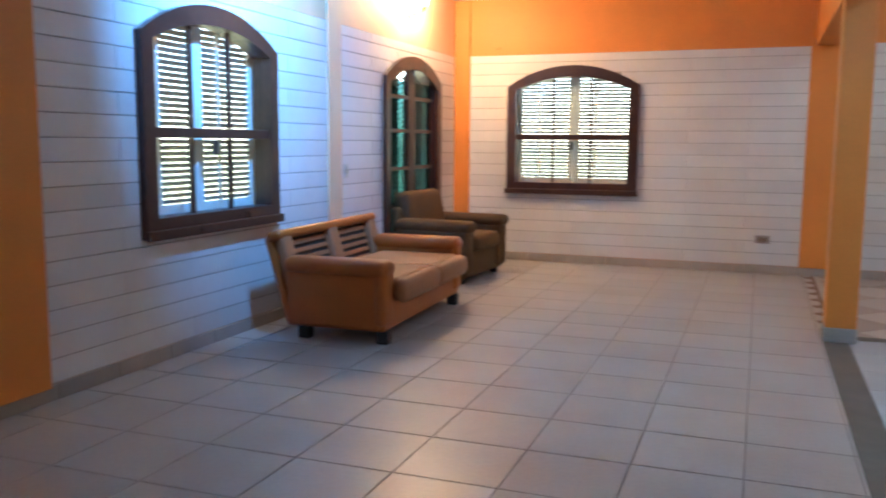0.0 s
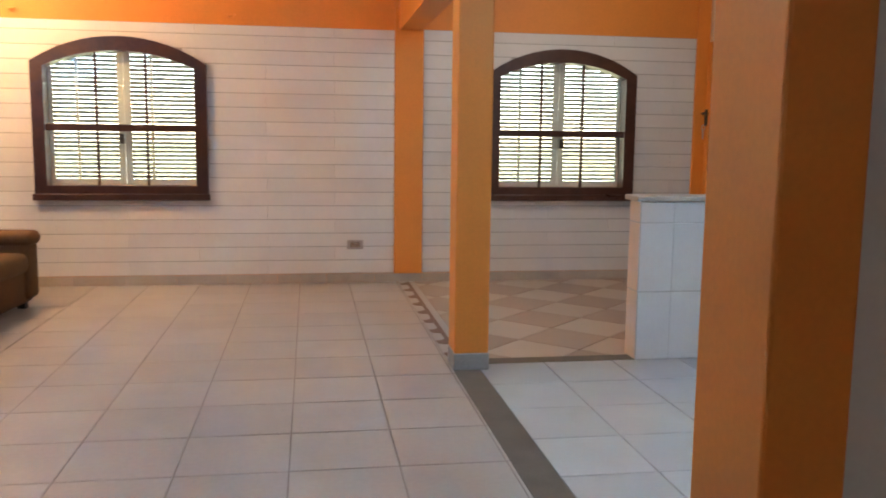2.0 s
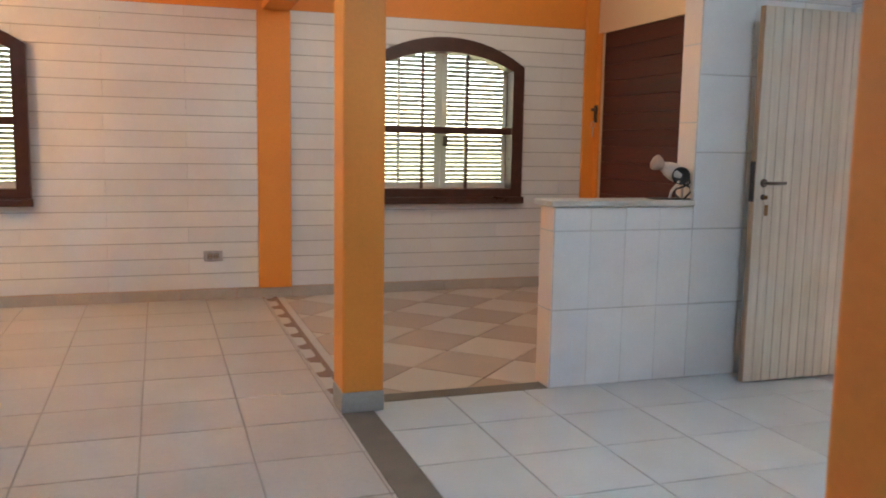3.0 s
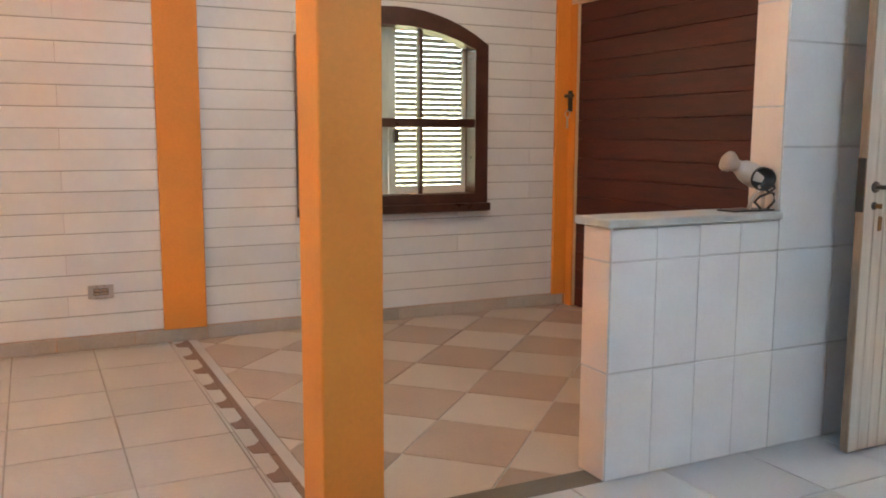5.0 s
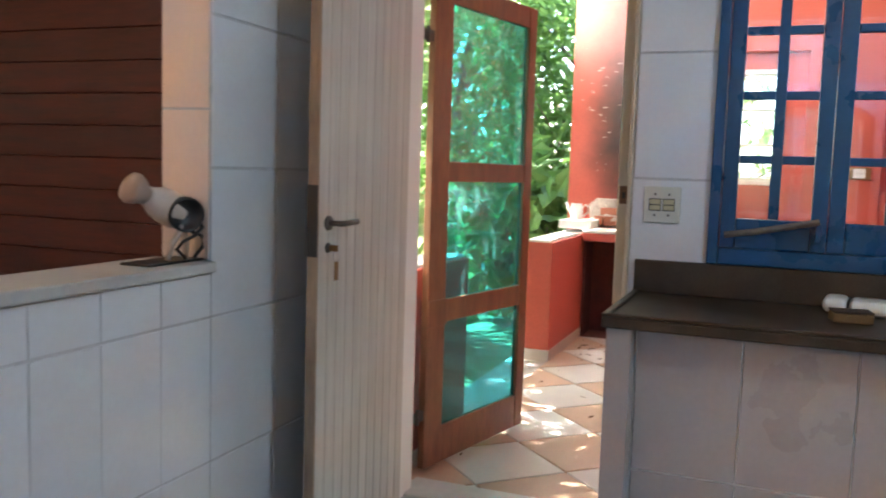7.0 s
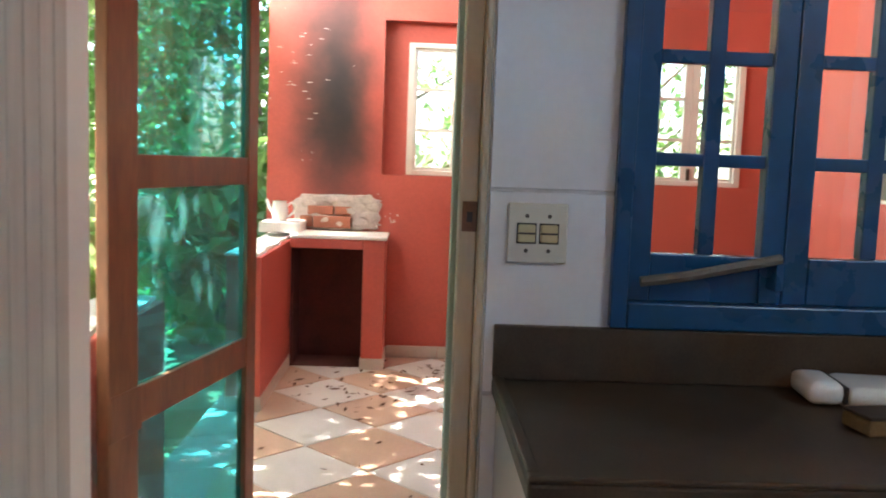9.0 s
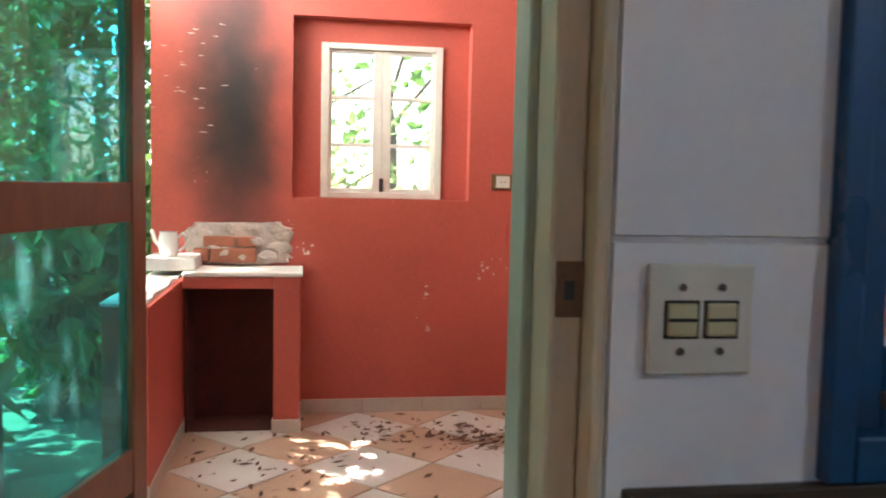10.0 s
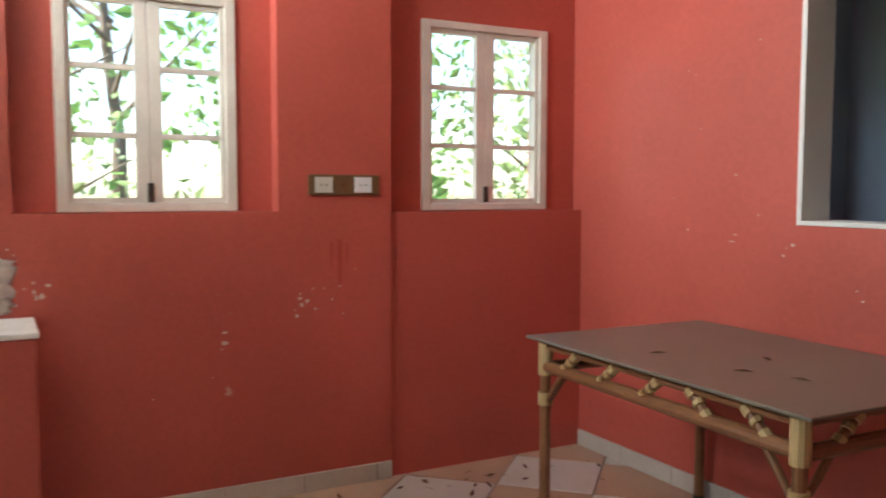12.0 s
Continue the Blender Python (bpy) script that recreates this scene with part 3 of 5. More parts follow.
border = whole("floor_border", box(1.19, 1.347, 6.19, YF, -0.12, -0.001), FLOOR_TILE, "pale border tiles with a brown motif", "floor border", kind="structure")
whole("threshold", box(4.22, 4.42, 5.10, 5.93, -0.12, 0.012, 0.006), MARBLE, "worn pale stone threshold of the back door", "threshold", kind="structure")

# porch walls
PB = wall("wall_porch_east", (8.43, 0, 0), -90, -6.24, -2.55, -0.12, 2.9, 0.14, RED, "red painted porch wall with soot over a hearth",
          [(-5.27, -4.59, 1.275, 2.155, 2.155), (-3.645, -2.945, 1.27, 2.165, 2.165)])
wall_front = wall("wall_porch_east_front", (8.34, 0, 0), -90, -6.24, -3.867, -0.12, 2.9, 0.088, RED, "red painted wall around a window recess",
     [(-5.455, -4.41, 1.26, 2.305, 2.305)])
wall("wall_porch_east_low", (8.355, 0, 0), -90, -3.865, -2.55, -0.12, 1.25, 0.073, RED, "red painted wall under a window")
wall_side = wall("wall_porch_south", (0, 2.744, 0), 180, -8.43, -4.40, -0.12, 2.9, 0.16, RED, "red painted porch wall with a white-lined opening",
     [(-6.985, -5.60, 1.22, 2.15, 2.15)])
wall("wall_porch_west", (4.402, 0, 0), -90, -5.06, -2.745, -0.12, 2.9, 0.012, RED, "red painted outer face of the kitchen wall",
     [(-4.77, -4.06, 1.06, 2.10, 2.10)])
whole("porch_ceiling", box(4.40, 8.75, 2.5, 7.0, 2.9, 3.0), CEILING, "pale porch ceiling", "ceiling", kind="structure")

# room behind the porch opening
whole("wall_back_room", box(4.40, 8.43, 0.35, 0.5, -0.12, 2.9), BACK_ROOM, "grey wall of the dark room behind", "wall", kind="structure")
# unseen opening added so that some daylight reaches the room behind
wall("wall_back_room_side", (8.43, 0, 0), -90, -2.55, -0.35, -0.12, 2.9, 0.14, BACK_ROOM, "grey side wall of the dark room, unseen opening added for daylight", [(-2.1, -0.9, 1.1, 2.3, 2.3)])
whole("wall_back_room_west", box(4.25, 4.40, 0.35, 2.5, -0.12, 2.9), BACK_ROOM, "grey side wall of the dark room", "wall", kind="structure")
whole("back_room_ceiling", box(4.25, 8.57, 0.35, 2.5, 2.9, 3.0), CEILING, "ceiling of the dark room", "ceiling", kind="structure")
whole("back_room_floor", box(4.25, 8.57, 0.35, 2.6, -0.16, -0.03), PLINTH, "cement floor of the dark room", "floor", kind="structure")
lining = thing("opening_lining", (6.985, 2.744, 0), "white painted lining of the serving opening", "opening", kind="structure")
part("reveal", box(-0.022, 0.0, -0.16, 0.004, 1.22, 2.15), SHUTTER, lining)
part("reveal", box(-1.385, -1.363, -0.16, 0.004, 1.22, 2.15), SHUTTER, lining)
part("ledge", box(-1.363, -0.022, -0.20, 0.008, 1.22, 1.238, 0.003), SHUTTER, lining)
part("head", box(-1.363, -0.022, -0.16, 0.004, 2.128, 2.15), SHUTTER, lining)


ledge = thing("store_shelf", (6.2, 0.52, 0.0), "grey stone shelf in the dim room with brown bundles", "shelf")
part("board", box(-1.2, 1.4, 0.0, 0.45, 1.10, 1.14, 0.004), PLINTH, ledge)
part("bracket", box(-1.0, -0.95, 0.0, 0.35, 0.9, 1.099), PLINTH, ledge)
part("bracket", box(1.15, 1.2, 0.0, 0.35, 0.9, 1.099), PLINTH, ledge)
for k in range(4):
    bundle = thing("cloth_bundle", (5.6 + 0.45 * k, 0.74, 1.141), "folded brown cloth bundle on the shelf", "bundle", 20 * k, group="bundles on the shelf")
    part("cloth", box(-0.19, 0.19, -0.12, 0.12, 0.0, 0.07 + 0.02 * (k % 2), 0.03, 3), SPONGE, bundle, smooth=True)

# parapets
def parapet(x0, x1, height, label):
    root = thing("parapet", (x0, 6.02, -0.03), label, "parapet", group="porch parapets", kind="structure")
    part("body", box(0, x1 - x0, 0, 0.19, 0, height, 0.006), RED, root)
    bm = bmesh.new()
    n = int((x1 - x0) / 0.05)
    rng = random.Random(4)
    xs = [(x1 - x0) * k / n for k in range(n + 1)]
    front = [0.012 + 0.02 * rng.random() for _ in xs]
    low = [bm.verts.new((x, f, height + 0.001)) for x, f in zip(xs, front)] + [bm.verts.new((x, 0.195, height + 0.001)) for x in reversed(xs)]
    top = [bm.verts.new((v.co.x, v.co.y + 0.003, height + 0.014)) for v in low]
    bm.faces.new(top)
    bm.faces.new(low)
    for k in range(len(low)):
        j = (k + 1) % len(low)
        bm.faces.new((low[k], low[j], top[j], top[k]))
    part("coping", bm, WHITE_CEMENT, root, "chipped white cement top")
    part("foot", box(-0.006, x1 - x0, -0.006, 0.0, 0, 0.085), PORCH_BASE, root, "white tile foot")
    part("foot", box(-0.008, -0.0005, -0.006, 0.19, 0, 0.085), PORCH_BASE, root, "white tile foot")
    return root


parapet(6.98, 8.335, 0.85, "red parapet with a chipped white top beside the hearth")
parapet(4.43, 5.25, 0.90, "red parapet with a white top beside the back door")

# windows
arched_window("window_1", (W1[0], YF, 0), 0, W1[1] - W1[0], 0.79, 2.0, 2.23, "dark wooden arched window with white louvred shutters")
arched_window("window_2", (W2[0], YF, 0), 0, W2[1] - W2[0], 0.79, 2.0, 2.23, "dark wooden arched window of the dining room, louvres closed")
arched_window("window_3", (XL, WL[0], 0), 90, WL[1] - WL[0], 0.77, 2.0, 2.23, "large dark arched window with bright louvred shutters")


def arched_door():
    root = thing("door_1", (XL, AD[0], 0), "dark arched glazed double door with louvres behind", "door", 90, kind="structure")
    w = AD[1] - AD[0]
    part("door_frame", ring(outline(0, w, 0.0, 2.0, 2.235), outline(0.10, w - 0.10, 0.02, 1.93, 2.10), -0.05, 0.10), DARK_WOOD, root)
    mid = w / 2
    for a, b in ((0.10, mid), (mid, w - 0.10)):
        leaf = part("leaf", box(a, a + 0.085, 0.0, 0.045, 0.02, arch_height(a + 0.04, 0.1, w - 0.1, 1.93, 2.10)), DARK_WOOD, root)
        part("stile", box(b - 0.085, b, 0.0, 0.045, 0.02, arch_height(b - 0.04, 0.1, w - 0.1, 1.93, 2.10)), DARK_WOOD, leaf)
        part("bottom_panel", box(a + 0.085, b - 0.085, 0.005, 0.04, 0.02, 0.32), DARK_WOOD, leaf)
        for z in (0.70, 1.08, 1.46, 1.80):
            part("rail", box(a + 0.085, b - 0.085, 0.002, 0.042, z, z + 0.035), DARK_WOOD, leaf)
        part("pane", box(a + 0.085, b - 0.085, 0.02, 0.024, 0.32, 1.98), DOOR_GLASS, leaf).visible_shadow = False
        bm = bmesh.new()
        z = 0.34
        while z < 2.08:
            add_box(bm, a + 0.05, b - 0.05, -0.033, 0.033, -0.003, 0.003, m=pose(0, 0.13, z, -46, 0, 0))
            z += 0.05
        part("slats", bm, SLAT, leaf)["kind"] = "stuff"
    return root


arched_door()


def plank_gate():
    root = thing("door_2", (4.25, 9.05, 0), "wide closed red-brown gate of horizontal planks", "door", -90, kind="structure")
    w, h, n = 2.45, 2.34, 16
    part("backing", box(0, w, 0.055, 0.075, 0, h), GATE_GAP, root)
    for k in range(n):
        z = h * k / n
        part("plank", box(0.004, w - 0.004, 0.02, 0.054, z + 0.001, z + h / n - 0.001, 0.003, 1), GATE_WOOD, root)
    return root


plank_gate()

# latch and keys of the gate
latch = thing("gate_latch", (4.233, 9.10, 1.60), "black latch with hanging keys on the orange trim", "latch")
part("plate", box(-0.012, 0.0, -0.025, 0.025, -0.07, 0.09, 0.003), BLACK, latch)
part("bolt", rod((-0.03, -0.07, 0.05), (-0.03, 0.03, 0.05), 0.013), DARK_STEEL, latch)
part("ring", tube([(-0.03, 0.03 * math.cos(a), -0.09 + 0.03 * math.sin(a)) for a in np.linspace(0, 2 * math.pi, 14)], 0.004), STEEL, latch)
part("key", box(-0.034, -0.028, -0.012, 0.012, -0.20, -0.11, 0.003), STEEL, latch)


# ---- pieces of the walls and floors are laid at the end of the file ----

# ---- back door ----
def back_door():
    root = thing("plank_door", (4.125, 5.885, 0.012), "grey-white grooved plank door standing open against the wall", "door")
    w, h, t, n = 0.664, 2.07, 0.036, 11
    for k in range(n):
        a, b = -w + w * k / n, -w + w * (k + 1) / n
        part("board", box(a + 0.0015, b - 0.0015, -0.012, t - 0.014, 0, h, 0.003, 1), DOOR_WOOD, root)
    part("core", box(-w + 0.004, -0.004, -0.006, t - 0.018, 0.004, h - 0.004), DOOR_EDGE, root, "bare wood core")
    part("edge_strip", box(-w - 0.006, -w - 0.0005, -0.012, t - 0.012, 0, h), DOOR_EDGE, root, "worn wooden edge")
    lock = part("lock_case", box(-w - 0.011, -w - 0.0065, -0.013, t - 0.012, 1.02, 1.24), BLACK, root, "dark steel lock plate")
    hx = -w + 0.055
    part("handle_rose", lathe([(0.001, 0), (0.024, 0), (0.022, 0.008), (0.001, 0.009)], 16, pose(hx, -0.013, 1.122, 90)), DARK_STEEL, root, smooth=True)
    part("lever", tube([(hx, -0.02, 1.122), (hx, -0.055, 1.122), (hx + 0.02, -0.062, 1.122), (hx + 0.11, -0.058, 1.124)], 0.0095, 10), DARK_STEEL, root, "dark steel lever handle", smooth=True)
    part("keyhole", lathe([(0.001, 0), (0.017, 0), (0.015, 0.006), (0.001, 0.007)], 14, pose(hx, -0.013, 1.045, 90)), DARK_STEEL, root, smooth=True)
    part("key", box(hx - 0.003, hx + 0.003, -0.05, -0.02, 1.035, 1.055, 0.001, 1), BRASS, root, "brass key with a second key hanging")
    part("key_ring", tube([(hx, -0.045 + 0.012 * math.cos(a), 1.02 + 0.016 * math.sin(a)) for a in np.linspace(0, 2 * math.pi, 14)], 0.0018), STEEL, root)
    part("hung_key", box(hx - 0.012, hx + 0.012, -0.047, -0.043, 0.945, 1.005, 0.002, 1), BRASS, root)
    return root


back_door()

frame_door = thing("door_frame", (XK, 5.06, 0), "worn cream wooden frame of the back door", "door frame", kind="structure")
part("jamb", box(-0.012, 0.10, 0.0, 0.016, 0.0, 2.12, 0.005), JAMB_WOOD, frame_door)
part("rebate", box(0.028, 0.10, 0.0165, 0.056, 0.0, 2.12, 0.004), JAMB_WOOD, frame_door)
part("stop", box(0.1005, 0.172, 0.0, 0.068, 0.0, 2.12, 0.004), JAMB_GREEN, frame_door, "old green painted rebate")
part("jamb", box(-0.108, 0.062, 0.84, 0.888, 0.0, 2.12, 0.005), SHUTTER, frame_door, "white painted jamb")
part("head", box(-0.012, 0.172, 0.0685, 0.839, 2.05, 2.12, 0.005), JAMB_WOOD, frame_door)
strike = part("strike_plate", box(0.0255, 0.0278, 0.017, 0.049, 1.208, 1.272, 0.0008, 1), RUST, frame_door, "rusty strike plate")
part("strike_hole", box(0.0250, 0.0254, 0.027, 0.039, 1.228, 1.250), BLACK, strike)


def glass_door():
    a = math.degrees(math.atan2(5.755 - 5.95, 5.40 - 4.53))
    root = thing("glazed_door", (4.53, 5.945, 0.0), "brown wooden outer door with teal glass, standing open", "door", a)
    w, h, t = 0.888, 2.12, 0.035
    part("hinge_stile", box(0, 0.135, 0, t, 0, h, 0.004), SCREEN_WOOD, root)
    part("lock_stile", box(w - 0.075, w, 0, t, 0, h, 0.004), SCREEN_WOOD, root)
    for z0, z1 in ((0.0, 0.165), (0.637, 0.738), (1.257, 1.345), (h - 0.10, h)):
        part("rail", box(0.136, w - 0.076, 0.003, t - 0.003, z0, z1, 0.003), SCREEN_WOOD, root)
    for z0, z1 in ((0.165, 0.637), (0.738, 1.257), (1.345, h - 0.10)):
        p = part("pane", box(0.136, w - 0.076, t / 2 - 0.002, t / 2 + 0.002, z0, z1), TEAL_GLASS, root, "teal glass pane")
        p.visible_shadow = False
    for z in (0.22, 1.84):
        h_ob = part("hinge", box(-0.115, 0.0, 0.006, 0.014, z, z + 0.045, 0.002), DARK_STEEL, root, "long dark iron hinge")
        part("hinge_pin", rod((-0.05, 0.004, z - 0.012), (-0.05, 0.004, z + 0.057), 0.009), DARK_STEEL, h_ob)
    part("rail_end", box(0.0, 0.14, -0.006, 0.0, 0.628, 0.745, 0.002), SCREEN_WOOD, root)
    return root


glass_door()


# ---- blue kitchen window ----
def blue_window():
    root = thing("window_4", (XK, 4.795, 0), "blue painted casement window with small panes", "window", -90, kind="structure")
    w, z0, z1 = 0.742, 1.02, 2.15
    part("window_frame", box(0, 0.035, -0.03, 0.12, z0, z1, 0.004), BLUE, root)
    part("window_frame", box(w - 0.035, w, -0.03, 0.12, z0, z1, 0.004), BLUE, root)
    part("window_frame", box(0.036, w - 0.036, -0.03, 0.12, z0, z0 + 0.055, 0.004), BLUE, root)
    part("window_frame", box(0.036, w - 0.036, -0.03, 0.12, z1 - 0.055, z1, 0.004), BLUE, root)
    mid = w / 2
    for left, a, b in ((True, 0.037, mid - 0.001), (False, mid + 0.001, w - 0.037)):
        p0, p1 = (a + 0.050, b - 0.050) if left else (a + 0.053, b - 0.021)
        sash = part("sash", box(a, p0 - 0.001, 0.0, 0.04, z0 + 0.056, z1 - 0.056, 0.003), BLUE, root)
        part("stile", box(p1 + 0.001, b, 0.0, 0.04, z0 + 0.056, z1 - 0.056, 0.003), BLUE, sash)
        part("rail", box(p0, p1, 0.0, 0.04, z0 + 0.056, 1.176, 0.003), BLUE, sash)
        part("rail", box(p0, p1, 0.0, 0.04, 2.005, z1 - 0.056, 0.003), BLUE, sash)
        c = (p0 + p1) / 2
        part("glazing_bar", box(c - 0.017, c + 0.017, 0.004, 0.036, 1.177, 2.004, 0.003), BLUE, sash)
        for k in (1, 2, 3):
            z = 1.1635 + 0.2125 * k
            part("glazing_bar", box(p0, p1, 0.007, 0.033, z - 0.014, z + 0.014, 0.003), BLUE, sash)
        for k in range(4):
            for u0, u1 in ((p0, c - 0.017), (c + 0.017, p1)):
                part("pane", box(u0, u1, 0.018, 0.021, 1.1635 + 0.2125 * k, 1.1635 + 0.2125 * (k + 1)), CLEAR_GLASS, sash).visible_shadow = False
    stay = part("stay_bar", tube([(0.055, -0.045, 1.122), (0.15, -0.05, 1.137), (0.345, -0.045, 1.178)], 0.011, 8), STAY, root, "brown stay bar")
    part("stay_hook", box(0.335, 0.352, -0.05, 0.0, 1.11, 1.172, 0.003), BLUE, stay)
    return root


blue_window()

# ---- counter ----
YC = 5.035
counter = thing("kitchen_counter", (XK - 0.004, YC, 0), "dark brown granite counter with an upstand on white tiled panels", "counter")
part("worktop", box(-0.60, -0.001, -1.9, 0.0, 0.868, 0.902, 0.006), COUNTER_STONE, counter)
part("raised_edge", box(-0.60, -0.575, -1.9, 0.0, 0.902, 0.912, 0.004), COUNTER_STONE, counter)
part("raised_edge", box(-0.575, -0.024, -0.022, 0.0, 0.902, 0.912, 0.004), COUNTER_STONE, counter)
part("upstand", box(-0.022, -0.001, -1.9, 0.0, 0.9025, 1.018, 0.004), COUNTER_STONE, counter)
part("end_panel", box(-0.575, -0.001, -0.085, -0.012, 0.0, 0.867, 0.003), PANEL_TILE, counter)
part("front_panel", box(-0.50, -0.46, -1.9, -0.086, 0.0, 0.867), WHITE_WALL, counter)
for k in range(6):
    for z0, z1 in ((0.004, 0.428), (0.434, 0.864)):
        part("tile", box(-0.506, -0.4995, -0.09 - 0.30 * (k + 1) + 0.002, -0.09 - 0.30 * k - 0.002, z0, z1, 0.002, 1), PANEL_TILE, counter)

tray = thing("plastic_tray", (4.12, 4.35, 0.903), "white plastic tray with a grey band on the granite counter", "tray", -97)
part("body", box(0.0, 0.42, -0.07, 0.07, 0.004, 0.045, 0.016, 3), WHITE_PLASTIC, tray, smooth=True)
part("end_cap", box(-0.075, -0.004, -0.065, 0.065, 0.004, 0.05, 0.018, 3), WHITE_PLASTIC, tray, smooth=True)
part("band", box(-0.006, 0.002, -0.062, 0.062, 0.008, 0.043, 0.003), BLACK, tray, "grey joint")
part("foot", box(0.0, 0.3, -0.05, 0.05, 0.0, 0.005), WHITE_PLASTIC, tray)
sponge = thing("scouring_sponge", (3.93, 4.36, 0.903), "worn brown scouring sponge on the counter", "sponge", 8)
part("pad", box(-0.04, 0.04, -0.055, 0.055, 0.0, 0.028, 0.005), SPONGE, sponge)
part("scourer", box(-0.04, 0.04, -0.055, 0.055, 0.0285, 0.035, 0.003), WEB, sponge)


def switch_plate(name, place, rz, label, keys=2, w=0.125, h=0.125, plate=None, key=None):
    root = thing(name, place, label, "switch", rz)
    part("plate", box(-w / 2, w / 2, -0.009, 0, -h / 2, h / 2, 0.003), plate or PLATE, root)
    for k in range(keys):
        u = (k - (keys - 1) / 2) * 0.047
        r = part("rocker", box(u - 0.018, u + 0.018, -0.013, -0.0092, -0.0185, 0.0185, 0.003), key or SWITCH_KEY, root)
        part("slot", box(u - 0.017, u + 0.017, -0.0136, -0.0129, -0.0022, 0.0018), BLACK, r)
        part("surround", box(u - 0.0205, u + 0.0205, -0.0105, -0.0092, -0.0215, 0.0215), BLACK, r)
        for z in (-0.036, 0.036):
            part("screw", rod((u, -0.0112, z), (u, -0.0092, z), 0.0045, seg=8), DARK_STEEL, root)
    return root


switch_plate("double_switch", (XK - 0.009, 4.953, 1.212), -90, "ivory double light switch on white kitchen tiles")
switch_plate("light_switch", (XL + 0.012, 6.30, 1.11), 90, "small ivory light switch on the tiled wall", 1, 0.075, 0.12)
outlet = switch_plate("wall_outlet", (0.775, YF - 0.012, 0.365), 0, "small grey-brown wall outlet above the skirting", 2, 0.15, 0.085, PANEL_TILE, DOOR_EDGE)

# ---- spotlight on the half wall ----
def spotlight():
    root = thing("clip_spotlight", (3.12, 6.16, 1.0285), "cream clip spotlight with frosted bulb on the stone wall cap", "lamp")
    part("base", box(-0.13, 0.10, -0.05, 0.05, 0.0, 0.007, 0.003), BLACK, root, "dark flat base")
    d = Vector((-0.80, 0.25, 0.42)).normalized()
    q = Matrix.Translation((0.035, 0.02, 0.148)) @ d.to_track_quat("Z", "Y").to_matrix().to_4x4()
    part("bulb", lathe([(0.001, 0.075), (0.022, 0.075), (0.026, 0.088), (0.040, 0.112), (0.045, 0.128), (0.042, 0.140), (0.026, 0.150), (0.001, 0.153)], 20, q), FROST, root, "frosted reflector bulb", smooth=True)
    part("can", lathe([(0.001, -0.048), (0.040, -0.044), (0.050, -0.025), (0.050, 0.020), (0.042, 0.050), (0.031, 0.070), (0.029, 0.080), (0.001, 0.081)], 20, q), CREAM_CAN, root, "cream lamp body", smooth=True)
    e = Vector((-0.52, -0.84, -0.10)).normalized()
    r = Matrix.Translation((0.055, -0.004, 0.138)) @ e.to_track_quat("Z", "Y").to_matrix().to_4x4()
    part("holder", lathe([(0.001, 0.0), (0.046, 0.0), (0.050, 0.030), (0.050, 0.052), (0.045, 0.054), (0.040, 0.036), (0.001, 0.030)], 20, r), BLACK, root, "black lamp holder", smooth=True)
    part("cable", tube([(0.075, -0.045, 0.13), (0.085, -0.055, 0.095), (0.045, -0.06, 0.075), (-0.005, -0.06, 0.062), (-0.02, -0.05, 0.04), (0.02, -0.045, 0.012)], 0.0055), BLACK, root, smooth=True)
    part("cable", tube([(0.045, -0.05, 0.085), (0.085, -0.052, 0.072), (0.092, -0.05, 0.04), (0.060, -0.045, 0.010)], 0.0055), BLACK, root, smooth=True)
    part("bracket", tube([(-0.02, -0.02, 0.008), (-0.015, -0.028, 0.05), (0.02, -0.028, 0.085), (0.04, -0.015, 0.11)], 0.009), CREAM_CAN, root, smooth=True)
    part("bracket", tube([(0.065, -0.01, 0.008), (0.06, -0.018, 0.05), (0.05, -0.012, 0.10)], 0.009), CREAM_CAN, root, smooth=True)
    return root


spotlight()

# ---- living room furniture ----
def cushion(x0, x1, y0, y1, z0, z1, r):
    return box(x0, x1, y0, y1, z0, z1, r, 4)


